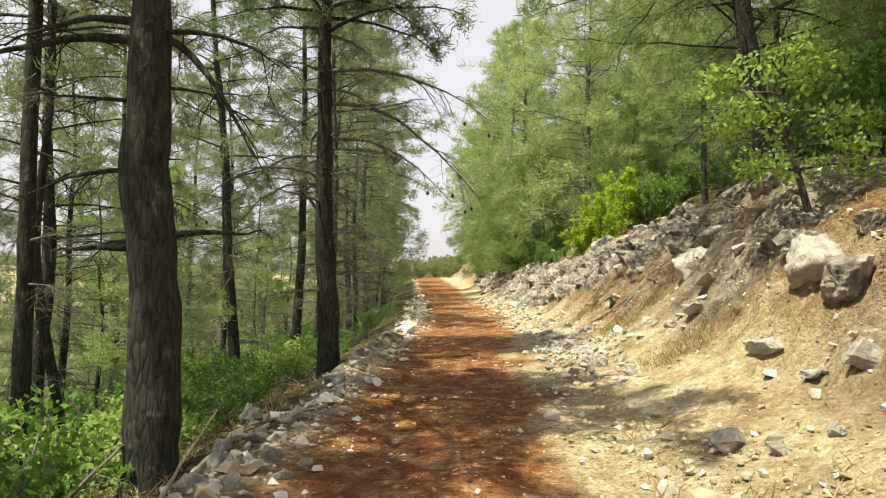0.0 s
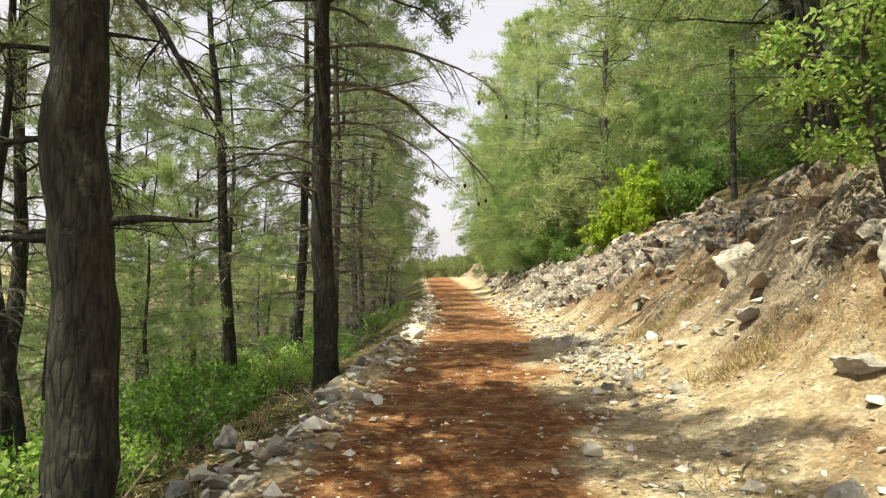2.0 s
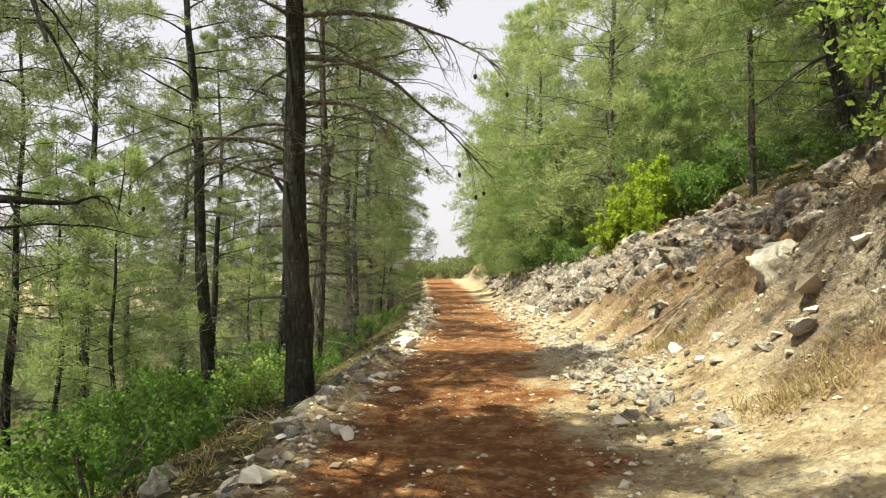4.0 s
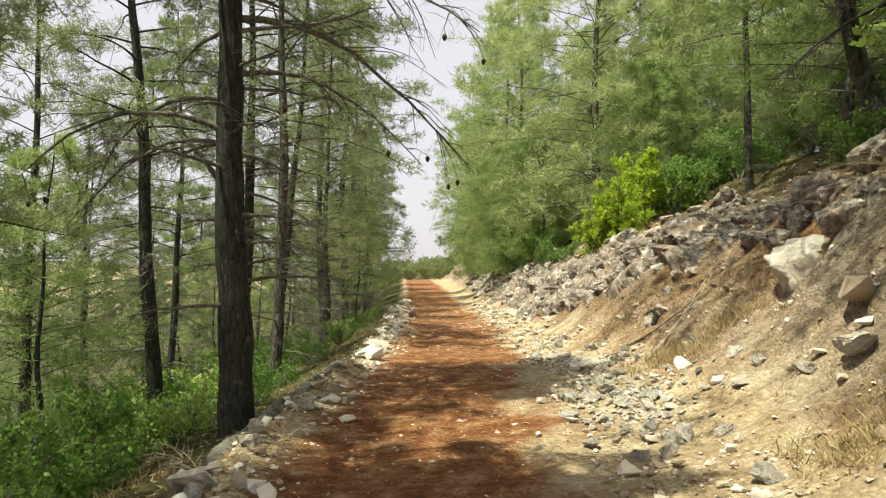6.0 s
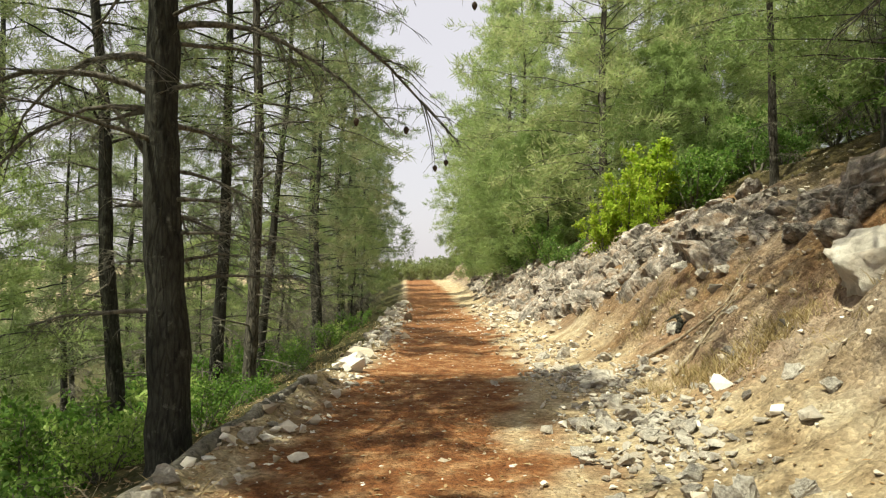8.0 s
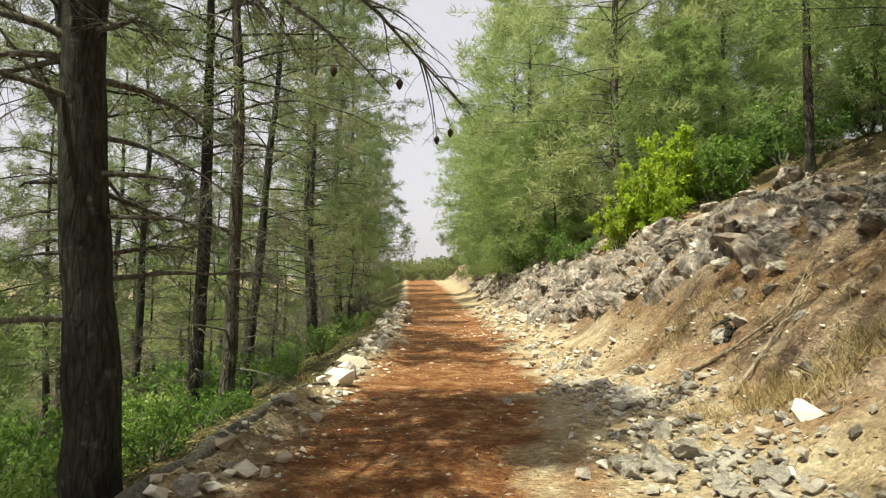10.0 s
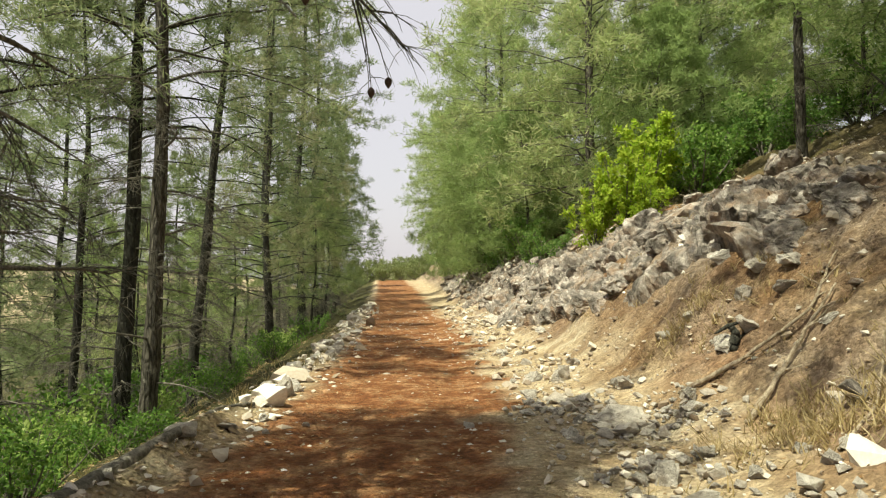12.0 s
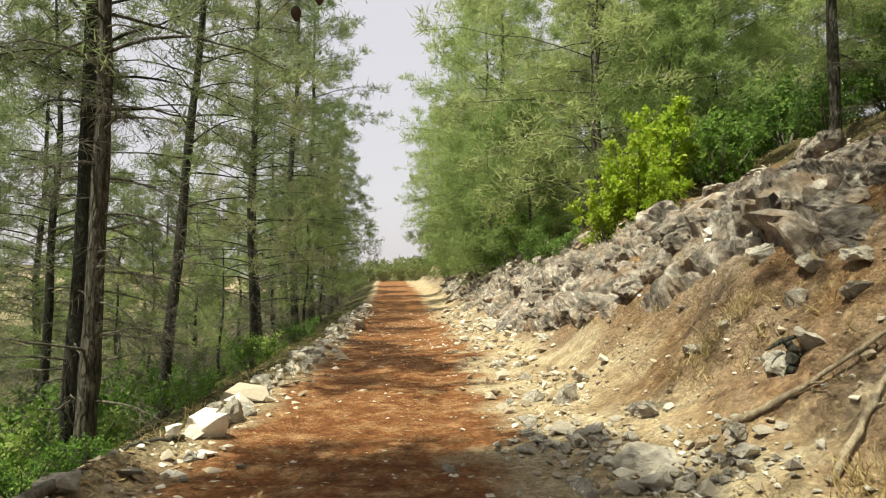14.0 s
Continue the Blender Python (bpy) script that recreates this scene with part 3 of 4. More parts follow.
for kind, x, y, size in ((LEFT[2], -5.0, 43.0, 1.35), (LEFT[2], -5.5, 51.0, 1.35), (LEFT[0], -5.6, 60.0, 1.1), (LEFT[2], -6.6, 72.0, 1.1), (LEFT[2], -4.2, 31.5, 0.85), (LEFT[3], -4.0, 39.5, 0.8), (LEFT[3], -4.4, 47.0, 0.9), (LEFT[3], -5.0, 56.0, 0.9),
                          (RIGHT[2], 11.1, 37.9, 1.0), (RIGHT[0], 7.3, 31.5, 1.3), (RIGHT[3], 5.6, 37.0, 1.0), (RIGHT[0], 5.4, 43.5, 1.3), (RIGHT[3], 4.6, 40.5, 1.1), (RIGHT[2], 5.6, 52.0, 1.2),
                          (RIGHT[3], 4.3, 46.0, 1.0), (RIGHT[0], 4.4, 62.0, 1.1), (RIGHT[3], 3.9, 57.0, 1.0), (RIGHT[3], 8.6, 28.6, 0.9), (RIGHT[1], 9.2, 18.2, 1.05), (RIGHT[2], 3.8, 74.0, 1.1)):
    spots.append((x, y))
    copy_thing(kind, pose(x, y, ground_z(x, y) - 0.1, 0, 0, x * 70 + y) @ Matrix.Diagonal((size, size, size, 1)))
# unseen pines added beside and behind the start to shade the near track
for x, y, turn in ((-5.3, 1.4, 40), (-7.0, -4.0, 100), (-6.2, -10.0, 200)):
    spots.append((x, y))
    copy_thing(LEFT[0], pose(x, y, ground_z(x, y) - 0.1, 0, 0, turn))
scatter(LEFT, 21, (-20, -5.5), (7, 45), 2.3, road_left)
scatter(LEFT[3:], 9, (-13, -4.6), (20, 50), 1.8, road_left)
scatter(LEFT[:3], 5, (-20, -9), (40, 75), 3.0, road_left)
scatter(LEFT[:3], 8, (-9, -4.4), (48, 95), 2.8, road_left)
scatter(LEFT, 6, (-40, -20), (15, 70), 5, road_left)
scatter(RIGHT, 15, (5.5, 18), (17, 52), 2.8, bank_toe)
scatter(RIGHT, 6, (3.6, 12), (55, 100), 3.4, bank_toe)
scatter(RIGHT, 5, (4.8, 12), (-6, 17), 3.0, bank_toe)


# ---- shrubs ----
def leaves(rng, places, size):
    """Folded leaves, two triangles each."""
    n = len(places)
    way = unit(rng.normal(size=(n, 3)) + [0, 0, 0.35])
    side = unit(np.cross(way, rng.normal(size=(n, 3))))
    up = np.cross(side, way)
    ln = size * rng.uniform(0.6, 1.25, (n, 1))
    mid = places + way * ln * 0.5 - up * ln * 0.08
    v = np.stack([places, mid + side * ln * 0.3 + up * ln * 0.12, places + way * ln, mid - side * ln * 0.3 + up * ln * 0.12], 1).reshape(-1, 3)
    b = np.arange(n)[:, None] * 4
    return v, np.concatenate([b + [0, 1, 2], b + [0, 2, 3]])


def shrub(seed, wide, tall, count, leaf_size, leaf, label, low=0.15, name="shrub", category="shrub", group="", clump=0.14):
    """A shrub at the origin: stems that fork, and leaves clustered on the twigs with gaps between the clusters."""
    rng = np.random.default_rng(seed)
    ob = new(name)
    wood = Heap()
    stems = []
    for n in range(9):
        az = n * 2.4 + rng.normal(0, 0.4)
        out = wide * rng.uniform(0.25, 0.95)
        p = limb_curve(rng, (0, 0, -0.1), az, out, tall / max(out, 0.2) * rng.uniform(0.75, 1.05), tall / max(out, 0.2) * 0.12, 8, 0.05)
        stems.append(p)
    stems = np.stack(stems)
    wood.add(*tubes(stems, np.tile(0.02 * tall ** 0.5 * (1.05 - np.linspace(0, 0.85, 8)), (9, 1)), 4))
    tw = np.concatenate([twigs_of(rng, p, 9, wide * 0.55, low, 3, 0.05, 0.4) for p in stems])
    wood.add(*tubes(tw, np.tile([0.007, 0.005, 0.002], (len(tw), 1)), 3))
    q, _ = along(tw, max(1, count // len(tw)), rng, 0.35)
    q = q + rng.normal(0, clump * wide * 0.35, q.shape)
    q[:, 2] = np.maximum(q[:, 2], 0.02)
    piece("stem", *wood.made(), TWIG, ob, smooth=True)
    piece("foliage", *leaves(rng, q, leaf_size), leaf, ob)
    return tagged(ob, label, category, group)


def plant(kind, x, y, size, turn, sink=0.05):
    return copy_thing(kind, pose(x, y, ground_z(x, y) - sink, 0, 0, turn) @ Matrix.Diagonal((size, size, size, 1)))


SMALL = "small-leaved green shrub in the undergrowth of the slope"
UNDER = [place(shrub(61, 0.9, 1.0, 1900, 0.065, LEAF_SLOPE, SMALL, group="shrubs of the slope"), -3.9, 4.6),
         place(shrub(62, 0.75, 0.8, 1700, 0.058, LEAF_SLOPE, SMALL, group="shrubs of the slope"), -4.9, 6.4),
         place(shrub(63, 1.1, 1.4, 2000, 0.072, LEAF_SLOPE, SMALL, group="shrubs of the slope"), -5.6, 8.6),
         place(shrub(64, 0.8, 0.9, 1700, 0.065, LEAF_OAK, "pale green shrub in the undergrowth of the slope", group="shrubs of the slope"), -3.6, 7.6)]
for n, (x, y, size) in enumerate(((-3.3, 3.9, 1.2), (-4.4, 5.4, 1.6), (-3.5, 5.0, 1.2), (-3.9, 6.9, 1.5), (-5.2, 6.9, 1.7), (-4.0, 8.4, 1.2), (-3.5, 9.3, 0.9), (-4.6, 10.2, 1.2), (-3.5, 11.4, 0.6), (-3.6, 13.4, 1.1), (-4.8, 14.4, 1.4), (-3.4, 15.4, 1.2), (-4.4, 16.2, 1.4), (-2.9, 16.9, 0.8), (-2.7, 14.7, 0.7), (-3.1, 12.9, 0.9), (-3.9, 11.6, 1.2), (-3.0, 18.3, 0.8), (-5.4, 12.6, 1.5), (-5.9, 15.6, 1.7), (-5.0, 18.9, 1.4), (-6.6, 9.8, 1.6), (-7.2, 12.2, 1.8), (-4.0, 18.2, 1.1), (-2.9, 21.0, 0.7), (-3.3, 23.5, 0.9), (-2.9, 26.0, 0.8), (-3.4, 29.0, 1.1), (-3.0, 32.0, 1.0))):
    plant(UNDER[n % 4], x, y, size, n * 77)
for n in range(72):
    y = pick.uniform(5, 50)
    x = float(road_left(y)) - pick.uniform(4.0, 17)
    plant(UNDER[n % 4], x, y, pick.uniform(0.9, 2.4), pick.uniform(0, 360))

BANK = "green evergreen shrub at the top of the stony bank"
yellow = place(shrub(71, 0.95, 2.1, 3600, 0.10, LEAF_YELLOW, "bright yellow-green leafy shrub on the bank's edge", group="shrubs on the bank"), 5.9, 24.3, 0.1, 0, 1.1)
plant(yellow, 7.0, 25.6, 1.2, 130)
plant(yellow, 5.3, 24.6, 0.75, 40)
plant(yellow, 6.2, 23.6, 0.55, 220)
place(shrub(75, 1.1, 2.1, 2600, 0.10, LEAF_SLOPE, "fresh green leafy shrub behind the yellow-green one", group="shrubs on the bank"), 8.3, 25.6, 0.1, 0, 1.15)
bank_shrubs = [place(shrub(72, 1.2, 2.0, 2600, 0.10, LEAF_GREEN, BANK, group="shrubs on the bank"), 9.0, 26.5),
               place(shrub(73, 1.0, 1.2, 2100, 0.08, LEAF_GREEN, BANK, group="shrubs on the bank"), 4.9, 28.5)]
for n, (x, y, size) in enumerate(((9.2, 27.5, 1.1), (5.0, 31.5, 1.0), (5.3, 35.0, 1.2), (5.0, 40.0, 1.3), (5.4, 46.0, 1.4), (4.6, 53.0, 1.5), (4.3, 61.0, 1.6), (6.4, 13.2, 1.0), (6.9, 8.8, 1.1), (7.0, 10.2, 1.3), (7.2, 7.0, 1.2), (8.0, 6.0, 1.4), (7.8, 12.0, 1.4), (9.6, 15.6, 1.2), (11.0, 19.4, 1.1), (10.8, 25.0, 1.3), (12.0, 22.5, 1.4), (9.2, 29.5, 1.1), (11.5, 28.0, 1.4), (13.0, 26.0, 1.5), (12.6, 19.0, 1.5))):
    plant(bank_shrubs[n % 2], x, y, size, n * 67)
for n in range(20):
    y = pick.uniform(26, 70)
    x = float(bank_toe(y)) + pick.uniform(4.5, 12)
    plant(bank_shrubs[n % 2], x, y, pick.uniform(0.9, 1.7), pick.uniform(0, 360))
far_bush = place(shrub(74, 1.8, 2.2, 2400, 0.16, LEAF_PALE, "pale green bushes where the track ends from sight", group="bushes at the far bend"), -3.2, 92)
for n, (x, y, size) in enumerate(((-5.5, 96, 1.5), (-1.2, 98, 1.4), (0.8, 92, 1.2), (-8.0, 100, 1.8), (-4.0, 104, 1.6), (-6.6, 90, 1.3), (2.0, 99, 1.6), (-10.5, 104, 1.8), (-1.0, 106, 1.8), (-5.9, 84, 0.9))):
    plant(far_bush, x, y, size, n * 50)

# the wooded far side of the valley
rng = np.random.default_rng(77)
wx = -rng.uniform(30, 330, 900)
wy = rng.uniform(-20, 420, 900)
crown = np.repeat(np.column_stack([wx, wy, height(wx, wy)]), 36, 0)
puff = unit(rng.normal(size=crown.shape)) * rng.uniform(0.3, 1, (len(crown), 1)) * np.repeat(rng.uniform(1.5, 4.0, 900), 36)[:, None] * [1, 1, 0.9]
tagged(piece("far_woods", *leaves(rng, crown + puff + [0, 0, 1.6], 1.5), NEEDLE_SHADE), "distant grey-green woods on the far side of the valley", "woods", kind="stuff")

# young oak leaning out over the bank
def young_oak():
    rng = np.random.default_rng(81)
    ob = new("oak_sapling")
    wood, tw = Heap(), []
    stem = limb_curve(rng, (0, 0, -0.1), radians(200), 0.7, 3.0, 0.5, 10, 0.03)
    wood.add(*tubes(stem[None], (0.045 * (1 - 0.7 * np.linspace(0, 1, 10)))[None], 8))
    for n in range(16):
        i = 3 + n % 7
        p = limb_curve(rng, stem[i], radians(60 + n * 137.5), rng.uniform(0.5, 1.1), rng.uniform(0.1, 0.6), 0.25, 7)
        wood.add(*tubes(p[None], (0.016 * (1 - 0.8 * np.linspace(0, 1, 7)))[None], 5))
        tw.append(twigs_of(rng, p, 8, 0.4, 0.25, 5, 0.1))
    tw = np.concatenate(tw)
    wood.add(*tubes(tw, np.tile([0.006, 0.005, 0.004, 0.003, 0.002], (len(tw), 1)), 3))
    q, _ = along(tw, 24, rng, 0.3)
    piece("stem", *wood.made(), BARK_PALE, ob, smooth=True)
    piece("foliage", *leaves(rng, q + rng.normal(0, 0.05, q.shape), 0.075), LEAF_OAK, ob)
    return tagged(ob, "young oak with light green leaves leaning over the bank", "oak sapling")


place(young_oak(), 5.0, 8.7, 0, 0, 1.25)


# ---- rocks ----
def rock_mesh(seed, craggy=False, flat=0.7):
    """Broken limestone: a ball cut by random planes, rough where it is weathered."""
    rng = np.random.default_rng(seed)
    bm = bmesh.new()
    if not craggy:
        for co in unit(rng.normal(size=(14, 3))) * rng.uniform(0.75, 1.1, (14, 1)) * [0.6, rng.uniform(0.36, 0.56), 0.6 * flat * rng.uniform(0.65, 1.1)]:
            bm.verts.new(co)
        bmesh.ops.convex_hull(bm, input=list(bm.verts))
        for v in [v for v in bm.verts if not v.link_faces]:
            bm.verts.remove(v)
        bmesh.ops.triangulate(bm, faces=list(bm.faces))
        bmesh.ops.subdivide_edges(bm, edges=list(bm.edges), cuts=3, use_grid_fill=True)
        bmesh.ops.triangulate(bm, faces=list(bm.faces))
        bm.normal_update()
        bm.verts.index_update()
        v, t = np.array([v.co[:] for v in bm.verts]), np.array([[v.index for v in f.verts] for f in bm.faces])
        n = np.array([v.normal[:] for v in bm.verts])
        bm.free()
        a, b = v[:, 0] * 5 + v[:, 2] * 4 + seed, v[:, 1] * 5 - v[:, 2] * 4
        chipped, edge = cells(a, b, seed)
        v = v + n * (0.09 * fbm(a, b, seed, 3) - 0.05 * chipped - 0.03 * np.exp(-edge * 8))[:, None]
        return tri_mesh("limestone_rock", v, t, ROCK)
    bmesh.ops.create_icosphere(bm, subdivisions=4 if craggy else 3, radius=1.0)
    d = np.array([v.co[:] for v in bm.verts])
    t = np.array([[v.index for v in f.verts] for f in bm.faces])
    bm.free()
    d = unit(d)
    n = unit(rng.normal(size=(11, 3)))
    dist = rng.uniform(0.4, 0.95, 11)
    dots = d @ n.T
    r = np.min(np.where(dots > 0.05, dist / np.maximum(dots, 0.05), 9), axis=1)
    r = np.minimum(r, 1.15)
    rough = fbm(d[:, 0] * 3 + d[:, 2] * 2 + seed, d[:, 1] * 3 - d[:, 2] * 2, seed, 3)
    r = r * (1 + rough * (0.16 if craggy else 0.06))
    if craggy:
        cv, edge = cells(d[:, 0] * 2.2 + d[:, 2] * 1.3, d[:, 1] * 2.2 - d[:, 2] * 1.7, seed)
        r = r * (1 + 0.22 * (cv - 0.6)) * (0.86 + 0.14 * np.clip(edge * 5, 0, 1))
    v = d * r[:, None] * [1.0, rng.uniform(0.65, 0.95), flat * rng.uniform(0.75, 1.1)] * 0.6
    return tri_mesh("limestone_rock", v, t, CRAG)


STONES = [rock_mesh(100 + n) for n in range(14)]
CRAGS = [rock_mesh(200 + n, True, 0.85) for n in range(8)]
BOULDERS = [rock_mesh(230 + n, True, 0.8) for n in range(4)]
for me in BOULDERS:
    me.materials[0] = ROCK
    me.polygons.foreach_set("use_smooth", np.full(len(me.polygons), True))


def rock(meshes, x, y, size, label, group, sink=0.18, squash=1.0):
    ob = new("limestone_rock", pick.choice(meshes))
    ob.matrix_basis = (pose(x, y, ground_z(x, y) + size * (0.28 - sink) * squash, pick.uniform(-22, 22), pick.uniform(-22, 22), pick.uniform(0, 360)) @ Matrix.Diagonal((size, size * pick.uniform(0.8, 1.15), size * squash, 1)))
    return tagged(ob, label, "rock", group)


VERGE = "pale limestone rock on the track's outer edge"
for x, y, size in ((-1.87, 4.88, 0.33), (-2.06, 5.71, 0.42), (-1.67, 6.06, 0.28), (-1.18, 4.84, 0.17), (-1.55, 6.93, 0.29), (-2.7, 9.3, 0.36), (-1.6, 9.28, 0.48), (-1.25, 6.93, 0.16),
                   (-1.09, 5.16, 0.14), (-2.14, 6.47, 0.31), (-2.5, 8.5, 0.42), (-1.53, 7.6, 0.24), (-1.27, 8.0, 0.16), (-0.82, 17.44, 0.4), (-0.85, 21.88, 0.4), (-0.88, 17.1, 0.5),
                   (-0.79, 15.68, 0.17), (-0.35, 15.48, 0.11), (-0.67, 15.15, 0.13), (-1.0, 15.03, 0.21), (-0.78, 20.92, 0.36), (-1.34, 23.5, 0.45)):
    rock(STONES, x, y, size, VERGE, "rocks along the outer edge")
for n in range(45):
    y = 4.2 + (n / 45) ** 1.2 * 34 + pick.uniform(-0.3, 0.3)
    x = float(road_left(y)) - abs(pick.gauss(0.05, 0.38)) + 0.08
    rock(STONES, x, y, pick.uniform(0.08, 0.26) * (1 + y / 45), VERGE, "rocks along the outer edge", 0.12)

TOE = "angular pale limestone rubble at the foot of the bank"
for x, y, size in ((2.25, 5.15, 0.42), (2.43, 4.72, 0.19), (3.31, 5.82, 0.27), (2.48, 13.23, 0.36), (2.51, 10.12, 0.32), (1.95, 12.42, 0.32), (2.1, 6.46, 0.15), (2.76, 4.59, 0.17),
                   (1.92, 12.27, 0.26), (2.16, 12.3, 0.27), (2.45, 12.49, 0.29), (2.4, 11.72, 0.25), (2.71, 11.82, 0.25), (2.33, 10.59, 0.22), (2.34, 10.06, 0.27),
                   (2.77, 9.88, 0.23), (2.42, 17.82, 0.31), (3.12, 16.17, 0.23), (2.87, 26.58, 0.55), (2.17, 16.58, 0.28), (3.11, 16.02, 0.3), (2.74, 17.48, 0.36), (2.28, 15.63, 0.17), (2.98, 27.3, 0.5), (1.3, 15.3, 0.13)):
    rock(STONES, x, y, size, TOE, "rubble at the foot of the bank", 0.14)
rock(STONES[5:6], 2.74, 14.85, 0.75, "broad flat white limestone slab beside the track", "rubble at the foot of the bank", 0.14, 0.4)
for n in range(66):
    y = pick.choice((pick.gauss(12.0, 0.9), pick.gauss(15.6, 1.2), pick.uniform(4.5, 30), pick.uniform(8, 24)))
    x = float(bank_toe(y)) - 0.35 + pick.gauss(0, 0.5)
    if x > float(road_right(y)) - 0.1:
        rock(STONES, x, y, pick.uniform(0.07, 0.24) * (1 + max(y - 15, 0) / 25), TOE, "rubble at the foot of the bank", 0.1)

SLOPE = "limestone rock lodged in the earth of the bank"
for x, y, size in ((3.69, 9.5, 0.4), (3.39, 6.83, 0.45), (3.51, 5.35, 0.42), (3.55, 10.9, 0.19), (3.55, 10.04, 0.25), (3.93, 15.22, 0.41), (4.08, 15.08, 0.35), (4.41, 15.8, 0.28), (4.7, 15.43, 0.38),
                   (4.47, 15.11, 0.3), (4.53, 16.55, 0.36), (4.65, 15.97, 0.35), (3.31, 14.52, 0.11), (4.0, 16.38, 0.24), (3.75, 16.45, 0.24)):
    rock(STONES, x, y, size, SLOPE, "rocks on the bank", 0.16)
for n in range(22):
    y = pick.uniform(9, 26)
    x = float(bank_toe(y)) + pick.uniform(0.5, 5.5)
    rock(STONES, x, y, pick.uniform(0.1, 0.32), SLOPE, "rocks on the bank", 0.16)

rock(BOULDERS[:1], 4.85, 12.15, 1.05, "large pale limestone boulder set in the bank", "rocks on the bank", 0.66)
rock(BOULDERS[1:2], 4.05, 7.1, 0.75, "blocky pale limestone boulder set in the bank", "rocks on the bank", 0.16)
LEDGE = "weathered grey limestone outcrop breaking out of the bank"
for x, y, size in ((3.98, 6.29, 0.9), (4.3, 7.7, 0.55), (4.63, 6.95, 0.6), (4.86, 8.6, 0.62), (4.57, 8.77, 0.55), (4.75, 11.4, 0.6), (4.62, 23.4, 0.85), (4.9, 26.8, 1.1), (4.15, 25.6, 0.95),
                   (4.2, 29.0, 1.0), (6.9, 22.6, 0.95), (7.6, 22.0, 1.0), (8.3, 21.6, 0.9), (6.58, 18.06, 0.84), (6.04, 17.22, 0.75), (5.52, 21.6, 0.96), (5.01, 19.58, 0.7), (4.52, 19.32, 0.72), (4.24, 19.6, 0.65),
                   (3.91, 20.4, 0.66), (4.55, 18.2, 0.5), (5.12, 17.54, 0.73), (4.84, 21.74, 0.8), (6.2, 20.4, 0.92), (7.2, 19.6, 0.8), (5.2, 10.4, 0.6), (5.4, 11.6, 0.65), (5.0, 13.0, 0.55), (5.6, 12.7, 0.6), (4.95, 11.0, 0.55), (5.6, 13.7, 0.6), (5.2, 14.3, 0.5)):
    rock(CRAGS, x, y, size, LEDGE, "outcrops of the bank", 0.2)
# ---- the broken rock face of the bank ----
def bedrock(u, y):
    """Where solid rock breaks out of the bank, from 0 to 1; u counts from the foot of the bank."""
    low = np.interp(y, [13, 15, 17, 19, 24], [2.4, 2.1, 1.4, 0.7, 0.3])
    high = np.interp(y, [13, 18, 30, 62], [3.6, 3.7, 3.2, 2.6])
    return np.clip((u - low) / 0.35, 0, 1) * np.clip((high - u) / 0.6, 0, 1) * np.interp(y, [10, 13, 17, 20, 58, 62], [0, 0.55, 0.8, 1, 1, 0])


def crags(x, y):
    """Relief of fractured limestone: blocks of three sizes with cracks between them."""
    wx, wy = x + 0.3 * fbm(x * 1.2, y * 0.6, 141, 3), y + 0.9 * fbm(x * 1.2, y * 0.6, 147, 3)
    total = 0.0
    for k, (fx, fy, amp, crack) in enumerate(((1.2, 0.7, 0.36, 0.26), (2.6, 1.6, 0.26, 0.18), (6.5, 4.0, 0.12, 0.08))):
        value, edge = cells(wx * fx, wy * fy, 151 + 11 * k)
        total = total + amp * (value - 0.5) - crack * np.exp(-edge * 11)
    return total + 0.06 * fbm(x * 14, y * 14, 191, 3)


def rock_face():
    u, y = np.meshgrid(np.linspace(0.2, 5.2, 118), np.concatenate([np.arange(9, 30, 0.05), np.arange(30, 62, 0.14)]))
    x = u + bank_toe(y)
    show = np.clip((bedrock(u, y) - 0.55 + 1.1 * fbm(x * 0.9, y * 0.5, 171, 3)) * 3, 0, 1) * np.clip((u - 0.2) / 0.4, 0, 1) * np.clip((5.2 - u) / 0.6, 0, 1)
    out = show * (0.34 + 0.55 * crags(u * 1.35, y)) - 0.16
    x, z = x - 0.72 * out, height(x, y) + 0.69 * out
    rows, cols = u.shape
    i, j = np.meshgrid(np.arange(cols - 1), np.arange(rows - 1))
    b = (j * cols + i).ravel()
    t = np.concatenate([np.stack([b, b + 1, b + cols + 1], -1), np.stack([b, b + cols + 1, b + cols], -1)])
    keep = (show.ravel()[t] > 0.02).any(axis=1)
    return tagged(piece("rock_face", np.stack([x.ravel(), y.ravel(), z.ravel()], -1), t[keep], CRAG), "fractured pale limestone face of the cut bank", "rock face", kind="structure")


rock_face()
count = 0
while count < 95:
    y = pick.choice((pick.uniform(12, 26), pick.uniform(14, 40), pick.uniform(26, 62)))
    u = pick.uniform(0.3, 3.7)
    if pick.random() < float(bedrock(u, y)):
        count += 1
        size = pick.choice((pick.uniform(0.35, 0.7), pick.uniform(0.6, 1.15))) * (1 + max(y - 22, 0) / 60)
        x = float(bank_toe(y)) + u
        ob = new("limestone_rock", pick.choice(CRAGS))
        ob.matrix_basis = pose(x, y, ground_z(x, y) + 0.02 * size, pick.uniform(-25, 25), pick.uniform(-50, -15), pick.uniform(-25, 25)) @ Matrix.Diagonal((size * pick.uniform(0.7, 1.0), size * pick.uniform(0.9, 1.5), size * pick.uniform(0.7, 1.0), 1))
        tagged(ob, LEDGE, "rock", "outcrops of the bank")

